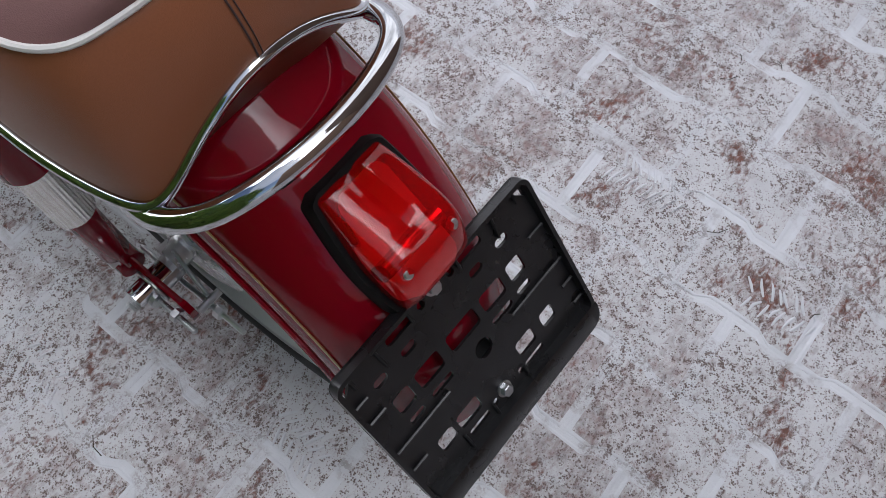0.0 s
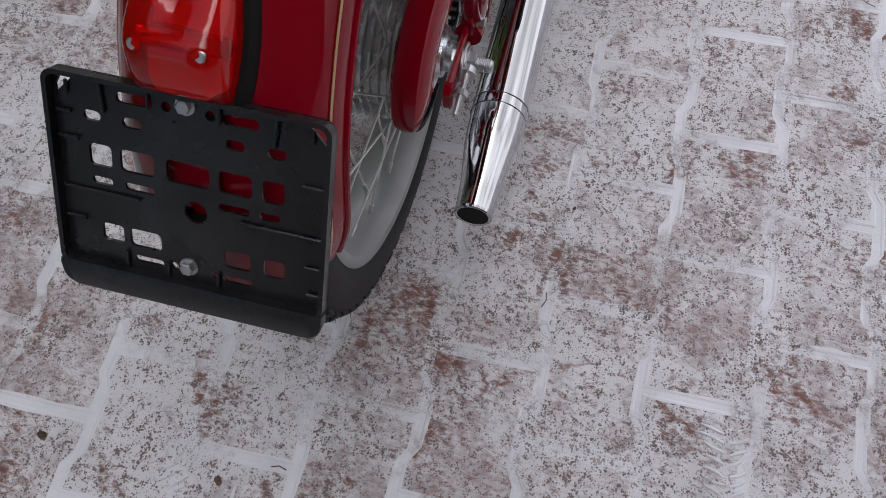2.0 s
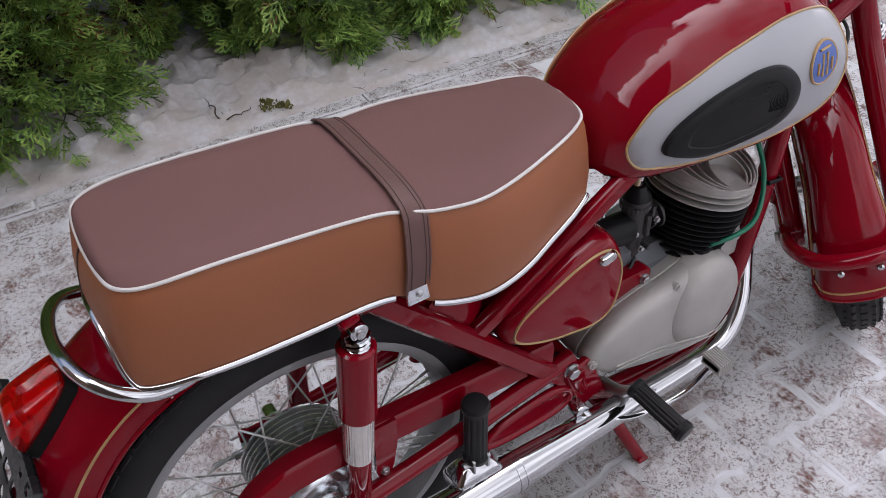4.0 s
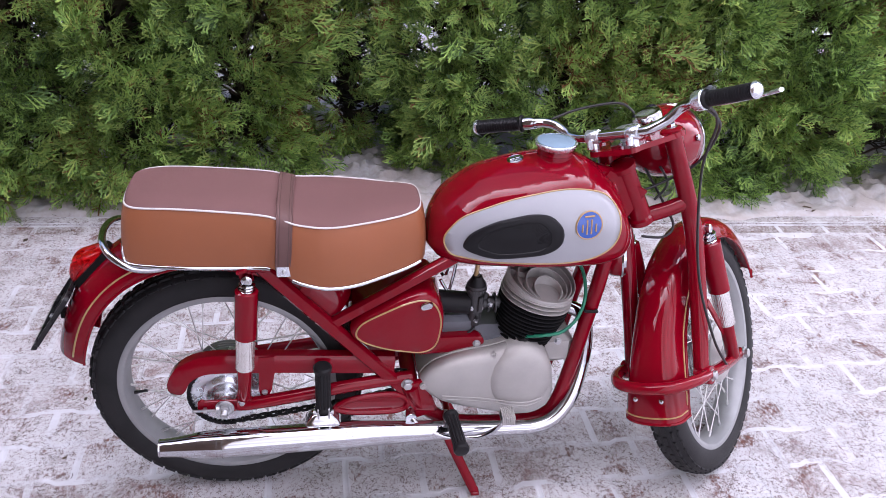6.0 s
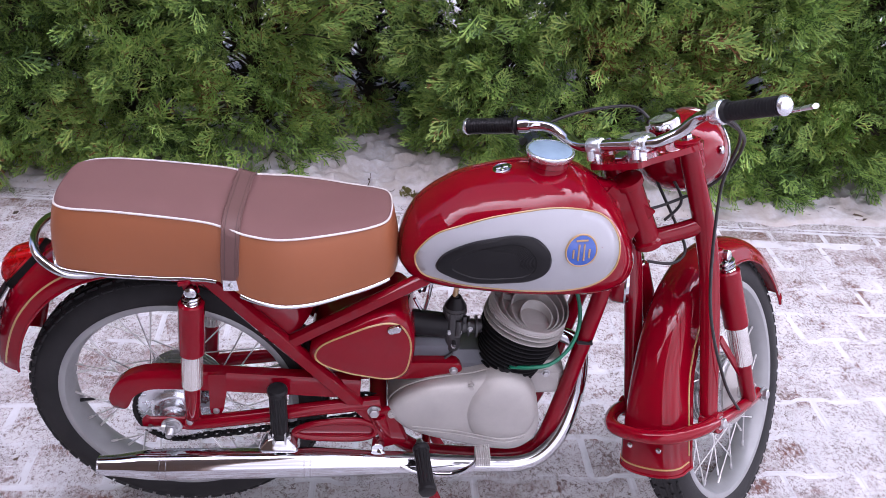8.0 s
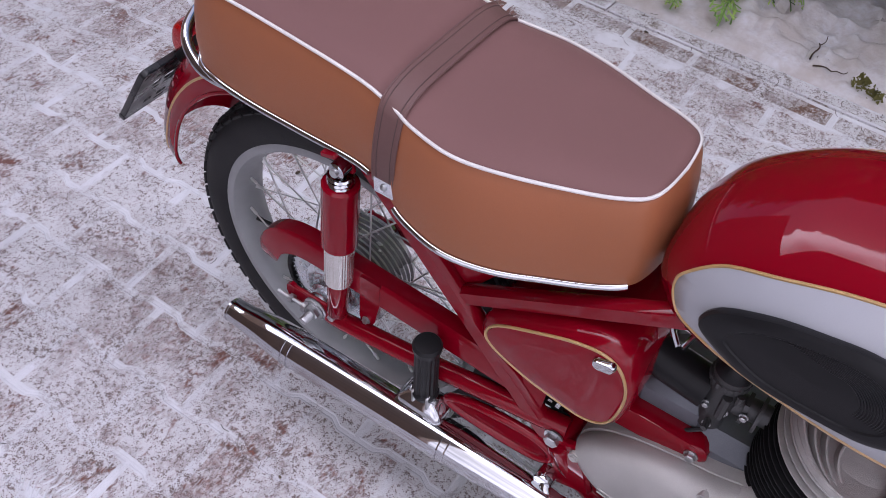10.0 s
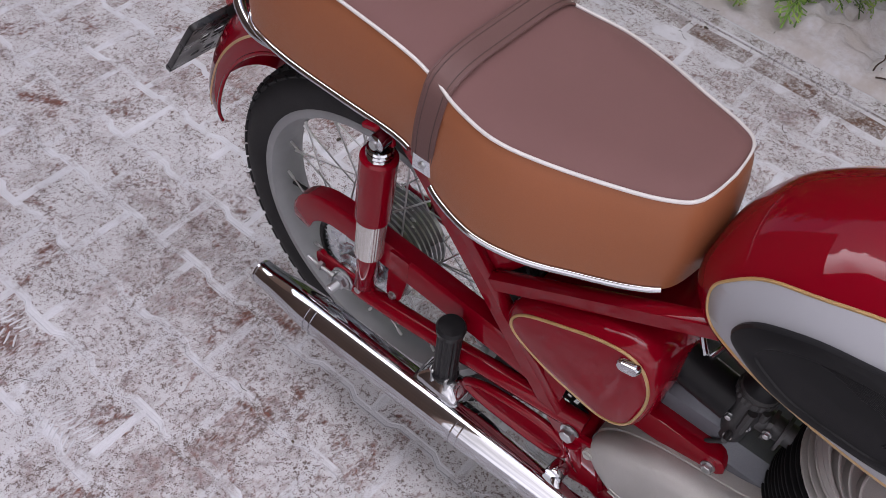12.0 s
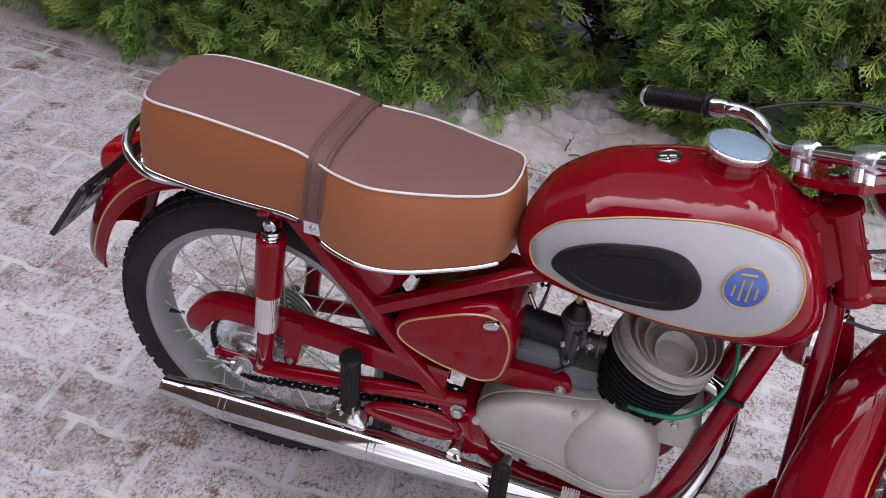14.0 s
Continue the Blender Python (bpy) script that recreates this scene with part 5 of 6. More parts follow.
for low, high, b, skin in (((0.505, -0.06, 0.40), (0.70, 0.07, 0.475), 0.02, CASE_TOP_SHADED), ((0.50, -0.05, 0.45), (0.59, 0.06, 0.505), 0.012, CASE_TOP_SHADED), ((0.66, -0.065, 0.36), (0.835, 0.07, 0.452), 0.02, ALLOY)):
    Shape().box(low, high, bevel=b).make("crankcase", skin, engine, sharp=35)
Shape().tube([(0.722, -0.07, 0.43), (0.70, -0.088, 0.452), (0.698, -0.09, 0.47)], 0.0105, 10, 3).make("cable_boot", GRIP, engine)
lean = np.array([0.24, 0.0, 1.0])
lean /= np.linalg.norm(lean)
CY = np.array([0.702, -0.028, 0.394])
across = np.array([1.0, 0.0, -0.24]) / math.hypot(1.0, 0.24)
Shape().lathe([(0.058, 0.0), (0.058, 0.165), (0.0, 0.165)], CY, lean, 32).make("cylinder", IRON, engine, "black finned cylinder")
for k in range(12):
    r = 0.064 + 0.022 * min(k / 9, 1)
    Shape().lathe([(0.05, -0.0022), (r - 0.003, -0.0018), (r, -0.0008), (r, 0.0008), (r - 0.003, 0.0018), (0.055, 0.0022)], CY + lean * (0.030 + 0.0105 * k), lean, 44).make("fin", IRON, engine)
for k in range(3):
    r = 0.0875 - 0.001 * k
    Shape().lathe([(0.05, -0.0026), (r - 0.004, -0.0022), (r, -0.001), (r, 0.001), (r - 0.004, 0.0022), (0.05, 0.0026)], CY + lean * (0.157 + 0.0115 * k), lean, 44).make("head_fin", ALLOY, engine)
Shape().lathe([(0.075, 0.0), (0.075, 0.004), (0.06, 0.009), (0.03, 0.013), (0.0, 0.014)], CY + lean * 0.178, lean, 36).make("cylinder_head", ALLOY, engine, "cast alloy cylinder head")
Shape().lathe([(0.079, -0.002), (0.0835, -0.002), (0.0845, 0.012), (0.0825, 0.013), (0.080, 0.010)], CY + lean * 0.178, lean, 48).make("head_rim", ALLOY, engine)
for k, (r, h) in enumerate(((0.082, 0.050), (0.067, 0.047), (0.051, 0.042), (0.034, 0.036))):
    c = CY + lean * 0.178 + (across * 0.003 + np.array([0, -0.012, 0])) * k
    rows = []
    for a in np.linspace(radians(-70 if k else -89), radians(250 if k else 269), 44):
        d = across * math.cos(a) + np.array([0, math.sin(a), 0])
        fade = 0.22 + 0.78 * (0.5 + 0.5 * math.sin(a)) ** 0.9
        t = 0.0023
        rows.append([c + d * (r - t), c + d * (r - t * 0.7) + lean * h * fade * 0.96, c + d * r + lean * h * fade, c + d * (r + t * 0.7) + lean * h * fade * 0.96, c + d * (r + t)])
    Shape().rings(rows).make("head_fin", ALLOY, engine)
for a in (110, 160):
    d = across * math.cos(radians(a)) + np.array([0, math.sin(radians(a)), 0])
    c = CY + lean * 0.178
    s = Shape()
    beam(s, tuple(c + d * 0.03 + lean * 0.014), tuple(c + d * 0.08 + lean * 0.012), 0.02, 0.0035, 0.001)
    s.make("head_rib", ALLOY, engine)
Shape().tube([(0.70, -0.092, 0.466), (0.712, -0.1, 0.478), (0.745, -0.112, 0.487), (0.79, -0.110, 0.495), (0.832, -0.085, 0.52), (0.852, -0.055, 0.562), (0.846, -0.02, 0.612), (0.815, 0.0, 0.64), (0.79, 0.002, 0.64)], 0.0042, 10, 6).make("spark_lead", GREEN, engine, "bright green spark lead")
Shape().tube([(0.698, -0.09, 0.455), (0.708, -0.097, 0.474)], 0.008, 10).make("lead_boot", GRIP, engine)
Shape().tube([(0.82, 0.0, 0.642), (0.775, 0.002, 0.636), (0.762, 0.002, 0.61)], 0.0085, 10, 3).make("plug_cap", GRIP, engine)
carb = Shape().lathe([(0.014, -0.068), (0.017, -0.062), (0.017, -0.03), (0.021, -0.027), (0.021, 0.03), (0.023, 0.032), (0.023, 0.044), (0.017, 0.048), (0.012, 0.054), (0.006, 0.058), (0.005, 0.07), (0, 0.07)], (0.592, -0.036, 0.545), (0.02, 0, 1), 24)
carb.tube([(0.57, -0.036, 0.535), (0.65, -0.03, 0.532)], 0.015, 14).lathe([(0.022, 0), (0.022, 0.005), (0, 0.005)], (0.62, -0.034, 0.533), (1, 0, 0), 6).lathe([(0.024, 0), (0.024, 0.004), (0, 0.004)], (0.637, -0.033, 0.533), (1, 0, 0), 20)
carb.tube([(0.60, -0.058, 0.525), (0.60, -0.058, 0.565)], 0.006, 8).tube([(0.612, -0.055, 0.56), (0.612, -0.055, 0.575)], 0.0045, 8).tube([(0.592, -0.06, 0.512), (0.592, -0.075, 0.512)], 0.004, 8)
carb = carb.make("carburettor", DARK_ALLOY, engine, "dull grey carburettor")
ring = []
for h, q in ((0.027, 0.021), (0.028, 0.0245), (0.036, 0.0245), (0.038, 0.021)):
    ring.append([(0.592 + q * (1 + 0.035 * (k % 2)) * math.cos(a), -0.036 + q * (1 + 0.035 * (k % 2)) * math.sin(a), 0.545 + h) for k, a in enumerate(np.linspace(0, 2 * np.pi, 48, endpoint=False))])
Shape().rings(ring).make("knurled_ring", DARK_ALLOY, carb, sharp=10)
Shape().lathe([(0.0225, 0.036), (0.0225, 0.046), (0.016, 0.056), (0.011, 0.066), (0, 0.067)], (0.592, -0.036, 0.545), (0.02, 0, 1), 24).make("rubber_cap", GRIP, carb)
for x, y, z in ((0.581, -0.054, 0.532), (0.603, -0.054, 0.532), (0.592, -0.058, 0.500), (0.625, -0.052, 0.540)):
    bolt("carb_screw", (x, y, z), (0, -1, 0), 0.0042, 0.006, carb)
Shape().lathe([(0.025, -0.004), (0.0255, -0.003), (0.0255, 0.003), (0.025, 0.004)], (0.565, -0.036, 0.537), (1, 0, 0), 24).make("hose_clip", STEEL, carb)
Shape().tube([(0.485, -0.03, 0.545), (0.53, -0.034, 0.541), (0.577, -0.036, 0.536)], 0.027, 18, 3).make("intake_hose", GRIP, engine, "black rubber intake hose")
Shape().tube([(0.592, -0.05, 0.475), (0.57, -0.06, 0.46), (0.56, -0.06, 0.44)], 0.003, 8, 4).make("drain_hose", CABLE, engine)

# -- exhaust --
ex = Shape().tube([(0.825, -0.01, 0.50), (0.866, -0.02, 0.475), (0.876, -0.035, 0.41), (0.866, -0.055, 0.34), (0.838, -0.088, 0.275), (0.796, -0.11, 0.232), (0.745, -0.119, 0.216), (0.68, -0.126, 0.221), (0.60, -0.131, 0.228)], 0.0175, 18, 6).make("exhaust", CHROME, bike, "chrome exhaust with fishtail silencer")
sil = np.array([(0.66, -0.128, 0.224), (0.60, -0.131, 0.228), (0.45, -0.138, 0.239), (0.30, -0.143, 0.246), (0.15, -0.146, 0.246), (-0.012, -0.150, 0.246), (-0.06, -0.150, 0.246), (-0.11, -0.151, 0.245), (-0.148, -0.151, 0.2445)])
Shape().tube(sil, [0.0180, 0.0195, 0.026, 0.0325, 0.033, 0.033, 0.0305, 0.0235, 0.0205], 28, 4).make("silencer", CHROME, ex, "polished chrome silencer")
for x, y, z, r in ((0.295, -0.143, 0.246, 0.0338), (0.282, -0.1435, 0.246, 0.0338), (-0.005, -0.150, 0.246, 0.0342), (-0.018, -0.150, 0.246, 0.0340)):
    Shape().lathe([(r - 0.004, -0.002), (r, -0.001), (r, 0.001), (r - 0.004, 0.002)], (x, y, z), (1, -0.02, -0.03), 32).make("clamp_ring", CHROME, ex)
Shape().lathe([(0.0190, -0.004), (0.0215, -0.003), (0.0219, 0.0), (0.0208, 0.0012), (0.0190, 0.0008)], (-0.1482, -0.151, 0.2445), (-1, 0, 0), 28).make("tail_lip", CHROME, ex)
# Black disc on the capped end paints in the dark of the pipe's mouth.
Shape().lathe([(0.0176, 0), (0.0176, 0.0012), (0.0, 0.0012)], (-0.1482, -0.151, 0.2445), (-1, 0, 0), 24).make("tail_dark_disc", LAMPDARK, ex)
br = Shape().rings([[(0.226 + x, -0.122 + y * k, z) for x, y in rounded(0.085 * k, 0.052, 0.010, 3)] for k, z in ((1.0, 0.262), (1.0, 0.279), (0.86, 0.288), (0.60, 0.300), (0.42, 0.304))])
br.tube([(0.205, -0.127, 0.303), (0.25, -0.127, 0.303)], 0.0055, 10)
br.make("silencer_bracket", CHROME, ex)

# -- stands, pegs, kick starter --
stand = Shape()
for s in BOTH:
    stand.tube([(0.52, s * 0.085, 0.205), (0.55, s * 0.095, 0.13), (0.603, s * 0.118, 0.009)], 0.0125, 10, 3, flat=0.75)
    beam(stand, (0.594, s * 0.119, 0.006), (0.616, s * 0.119, 0.006), 0.011, 0.026, 0.003)
stand.tube([(0.55, -0.095, 0.13), (0.55, 0.095, 0.13)], 0.01, 10)
stand.make("centre_stand", RED, bike, "maroon centre stand, folded down")


def peg(a, b, r, name, label):
    a, b = np.array(a, float), np.array(b, float)
    d = (b - a) / np.linalg.norm(b - a)
    ln = np.linalg.norm(b - a)
    u = np.cross(d, (1, 0, 0) if abs(d[0]) < 0.8 else (0, 1, 0))
    u /= np.linalg.norm(u)
    w = np.cross(d, u)
    rows = []
    for h, k, ribbed in ((0, 0.6, 0), (0, 1.08, 0), (0.007, 1.12, 0), (0.011, 0.98, 0), (0.012, 0.98, 1), (ln - 0.017, 0.98, 1), (ln - 0.016, 1.1, 0), (ln - 0.006, 1.16, 0), (ln - 0.001, 1.0, 0), (ln, 0.6, 0)):
        ring = []
        for j in range(36):
            t = 2 * np.pi * j / 36
            g = r * k * (0.9 if ribbed and j % 3 == 0 else 1.0)
            ring.append(a + d * h + g * (math.cos(t) * u + math.sin(t) * w))
        rows.append(ring)
    return Shape().rings(rows).make(name, GRIP, bike, label, sharp=30)


fp = peg((0.528, -0.147, 0.294), (0.541, -0.258, 0.277), 0.0165, "footrest", "ribbed black rubber footrest")
Shape().tube([(0.527, -0.075, 0.235), (0.527, -0.12, 0.255), (0.529, -0.155, 0.29)], 0.011, 12, 4).make("footrest_bar", STEEL, fp)
rp = peg((0.229, -0.126, 0.313), (0.231, -0.128, 0.443), 0.0185, "pillion_footrest", "black rubber pillion footrest, folded up")
pb = Shape().box((0.215, -0.143, 0.296), (0.219, -0.112, 0.325), bevel=0.001).box((0.24, -0.143, 0.296), (0.244, -0.112, 0.325), bevel=0.001).tube([(0.205, -0.128, 0.305), (0.252, -0.128, 0.305)], 0.0055, 10)
pb.make("hinge", STEEL, rp, "bright folding hinge")
kick = Shape().tube([(0.437, -0.116, 0.270), (0.443, -0.130, 0.266), (0.460, -0.142, 0.254), (0.490, -0.155, 0.246), (0.528, -0.165, 0.239), (0.590, -0.176, 0.245), (0.631, -0.186, 0.274), (0.652, -0.196, 0.318)], [0.0085, 0.007, 0.006, 0.006, 0.006, 0.006, 0.006, 0.006], 10, 5, flat=0.7)
kick.lathe([(0.013, -0.012), (0.014, -0.01), (0.014, 0.01), (0.013, 0.012)], (0.436, -0.118, 0.272), (0, 1, 0), 18)
kick = kick.make("kick_starter", CHROME, bike, "plated kick starter lever")
Shape().box((0.638, -0.220, 0.318), (0.668, -0.184, 0.335), bevel=0.003).make("kick_pedal", ALLOY, kick, sharp=25)
for k in range(7):
    Shape().box((0.638 + 0.0045 * k, -0.222, 0.315), (0.641 + 0.0045 * k, -0.182, 0.339), bevel=0.001).make("pedal_rib", ALLOY, kick, sharp=25)
Shape().lathe([(0.0, -0.024), (0.043, -0.024), (0.049, -0.015), (0.051, 0.0), (0.051, 0.013), (0.047, 0.018), (0.03, 0.014), (0, 0.013)], (0.951, 0.034, 0.610), (1, -0.25, 0.1), 32).make("horn", RED, bike, "round maroon horn")
Shape().lathe([(0.052, 0.008), (0.053, 0.012), (0.05, 0.018), (0.046, 0.0185)], (0.951, 0.034, 0.610), (1, -0.25, 0.1), 32).make("horn_rim", CHROME, bike)

# ---- front end, laid out straight ahead and then steered ----
fork = Shape()
TUBE = [(1.004, 0.926), (1.019, 0.87), (1.050, 0.765), (1.066, 0.67), (1.058, 0.58), (1.040, 0.47), (1.018, 0.36), (1.014, 0.338)]
for s in BOTH:
    fork.tube([(x, s * 0.088, z) for x, z in TUBE], [0.020, 0.021, 0.0215, 0.0215, 0.021, 0.020, 0.019, 0.019], 18, 5)
    fork.lathe([(0.022, -0.006), (0.026, -0.004), (0.026, 0.006), (0.02, 0.01), (0, 0.011)], (1.004, s * 0.088, 0.922), (-0.2, 0, 1), 20)
fork.tube([(1.055, -0.088, 0.752), (1.02, -0.05, 0.742), (0.982, 0, 0.736), (1.02, 0.05, 0.742), (1.055, 0.088, 0.752)], 0.0185, 14, 5)
fork = fork.make("front_fork", RED, bike, "maroon leading-link front fork", m=FRONT)
yoke_edge = path([(u, v, 0) for u, v in ((0.87, -0.045), (0.90, -0.062), (0.985, -0.115), (1.022, -0.112), (1.030, -0.088), (1.015, -0.05), (1.02, 0.05), (1.030, 0.088), (1.022, 0.112), (0.985, 0.115), (0.90, 0.062), (0.87, 0.045))], 3, True)
yoke = holed_plate([(p[0], p[1]) for p in yoke_edge], [], 0.012, lambda u, v, w: (u, v, 0.899 + w + 0.12 * (u - 0.9)))
link_mesh("top_yoke", *yoke, RED, fork, m=FRONT, sharp=30)
bolt("stem_nut", (0.905, 0, 0.908), (-0.42, 0, 0.9), 0.015, 0.014, fork, CHROME, m=FRONT)
for s in BOTH:
    bolt("fork_cap", (1.003, s * 0.088, 0.930), (-0.2, 0, 1), 0.011, 0.012, fork, CHROME, m=FRONT)
swing = Shape().tube([(1.258, -0.098, 0.307), (1.15, -0.104, 0.318), (1.02, -0.106, 0.338), (0.945, -0.098, 0.347), (0.885, -0.062, 0.350), (0.868, 0, 0.351), (0.885, 0.062, 0.350), (0.945, 0.098, 0.347), (1.02, 0.106, 0.338), (1.15, 0.104, 0.318), (1.258, 0.098, 0.307)], 0.0145, 14, 6)
for s in BOTH:
    swing.lathe([(0.021, -0.02), (0.023, -0.018), (0.023, 0.018), (0.021, 0.02)], (1.014, s * 0.095, 0.337), (0, 1, 0), 20)
swing = swing.make("swing_link", RED, bike, "maroon looped front swing link", m=FRONT)
for s in BOTH:
    bolt("link_bolt", (1.014, s * 0.114, 0.337), (0, s, 0), 0.011, 0.012, swing, m=FRONT)
    bolt("wheel_nut", (1.256, s * 0.11, 0.307), (0, s, 0), 0.012, 0.014, swing, m=FRONT)
    damper((1.108, s * 0.104, 0.672), (1.188, s * 0.106, 0.318), 0.0265, bike, "front_damper", m=FRONT, start=0.09)
    mt = Shape()
    beam(mt, (1.06, s * 0.094, 0.672), (1.112, s * 0.098, 0.674), 0.03, 0.012, 0.003)
    mt.make("damper_mount", RED, fork, m=FRONT)
Shape().lathe([(0.03, -0.058), (0.07, -0.056), (0.078, -0.05), (0.078, -0.045)], (1.256, 0, 0.307), (0, 1, 0), 32).make("brake_plate", ALLOY, front_wheel, m=FRONT)
brace = Shape()
beam(brace, (1.075, -0.098, 0.50), (1.20, -0.1, 0.345), 0.018, 0.006, 0.002)
brace.make("brake_stay", RED, swing, m=FRONT)

# front mudguard, with deep valances
FCR = curve([-10, 20, 28, 60, 90, 130, 165, 180, 200], [0.362, 0.364, 0.364, 0.361, 0.356, 0.350, 0.352, 0.364, 0.384])
FDEPTH = curve([-10, 20, 30, 55, 90, 120, 150, 175, 186, 200], [0.052, 0.052, 0.052, 0.05, 0.058, 0.072, 0.084, 0.076, 0.060, 0.05])


def fguard(deg, u, lift=0.0):
    a = radians(deg)
    r, d = FCR(deg), FDEPTH(deg)
    wide = 0.052 + 0.020 * max(0.0, (deg - 150) / 38) ** 1.3
    if abs(u) < 0.62:
        t = u / 0.62
        y = wide * math.sin(t * math.pi / 2)
        q = r - 0.036 * (1 - math.cos(t * math.pi / 2)) ** 1.1
    else:
        k = (abs(u) - 0.62) / 0.38
        y = np.sign(u) * (wide + 0.005 * k)
        q = r - 0.036 - (d - 0.036) * k
    q += lift
    return np.array([1.256 + q * math.cos(a), y, 0.307 + q * math.sin(a)])


us = np.linspace(-1, 1, 27)
front_guard = Shape().rings([[fguard(d, u) for u in us] + [fguard(d, u * 0.985, -0.004) for u in us[::-1]] for d in np.linspace(24, 188.5, 64)]).make("front_mudguard", RED, bike, "deep valanced maroon front mudguard", m=FRONT, sharp=50)
for s in BOTH:
    Shape().tube([fguard(d, s, -0.001) for d in np.linspace(24, 188.5, 70)], 0.003, 8).make("rolled_edge", RED, front_guard, m=FRONT)
    Shape().tube([fguard(d, s * 0.9, 0.0) + (0, s * 0.0006, 0) for d in np.linspace(100, 184, 50)], 0.0018, 6).make("gold_line", GOLD, front_guard, "thin gold coach line", m=FRONT)
    at = fguard(179.5, s * 0.2)
    Shape().lathe([(0.0062, -0.001), (0.0058, 0.003), (0.003, 0.0045), (0, 0.0047)], at, (-1, 0, 0.1), 16).make("rivet", CHROME, front_guard, m=FRONT)
Shape().tube([fguard(186, u) + np.array([-0.0008, 0, 0.0]) for u in np.linspace(-0.9, 0.9, 30)], 0.0018, 6).make("gold_line", GOLD, front_guard, "thin gold coach line", m=FRONT)
Shape().tube([fguard(188.5, u, -0.002) for u in np.linspace(-1, 1, 30)], 0.004, 8).make("rolled_edge", RED, front_guard, m=FRONT)
Shape().tube([fguard(24, u, -0.002) for u in np.linspace(-1, 1, 30)], 0.004, 8).make("rolled_edge", RED, front_guard, m=FRONT)

# headlamp nacelle
lamp_axis = np.array([1, 0, -0.03])
lamp = Shape().lathe([(0.0, -0.165), (0.026, -0.160), (0.052, -0.142), (0.072, -0.11), (0.083, -0.07), (0.088, -0.03), (0.089, -0.004), (0.086, 0.0)], (1.198, 0, 0.885), lamp_axis, 40).make("headlamp", RED, bike, "round headlamp in maroon shell", m=FRONT)
Shape().lathe([(0.086, -0.006), (0.0915, -0.004), (0.0925, 0.004), (0.088, 0.011), (0.082, 0.012)], (1.198, 0, 0.885), lamp_axis, 44).make("lamp_rim", CHROME, lamp, "chrome lamp rim", m=FRONT)
Shape().lathe([(0.083, 0.008), (0.07, 0.016), (0.045, 0.023), (0.02, 0.026), (0, 0.0265)], (1.198, 0, 0.885), lamp_axis, 40).make("lamp_glass", GLASS, lamp, "clear domed glass", m=FRONT)
Shape().lathe([(0.083, 0.006), (0.07, -0.02), (0.045, -0.045), (0.015, -0.055), (0, -0.055)], (1.198, 0, 0.885), lamp_axis, 40).make("reflector", CHROME, lamp, m=FRONT)
Shape().lathe([(0.036, -0.02), (0.037, 0.008), (0.034, 0.013), (0.03, 0.0125)], (1.082, 0, 0.955), (-0.28, 0, 1), 32).make("speedometer_bezel", CHROME, lamp, m=FRONT)
Shape().lathe([(0.031, -0.01), (0.031, 0.01), (0.02, 0.0135), (0, 0.0145)], (1.082, 0, 0.955), (-0.28, 0, 1), 32).make("speedometer_glass", CAPM, lamp, "pale domed instrument glass", m=FRONT)
Shape().lathe([(0.014, -0.01), (0.014, 0.008), (0.009, 0.013), (0, 0.0135)], (1.135, 0.01, 0.968), (0.1, 0, 1), 20).make("light_switch", BLACK, lamp, m=FRONT)
for s in BOTH:
    ear = Shape()
    beam(ear, (1.03, s * 0.09, 0.875), (1.10, s * 0.074, 0.885), 0.05, 0.008, 0.003)
    ear.make("lamp_ear", RED, lamp, m=FRONT)
    Shape().lathe([(0.009, 0), (0.009, 0.004), (0.004, 0.006), (0, 0.006)], (1.158, s * 0.089, 0.886), (0, s, 0), 14).make("ear_badge", CHROME, lamp, m=FRONT)
Shape().lathe([(0.03, -0.016), (0.04, -0.014), (0.042, 0.004), (0.036, 0.010), (0.02, 0.014), (0, 0.0145)], (0.958, 0.0, 0.935), (-0.2, 0, 1), 28).make("instrument_cover", CAPM, fork, m=FRONT)

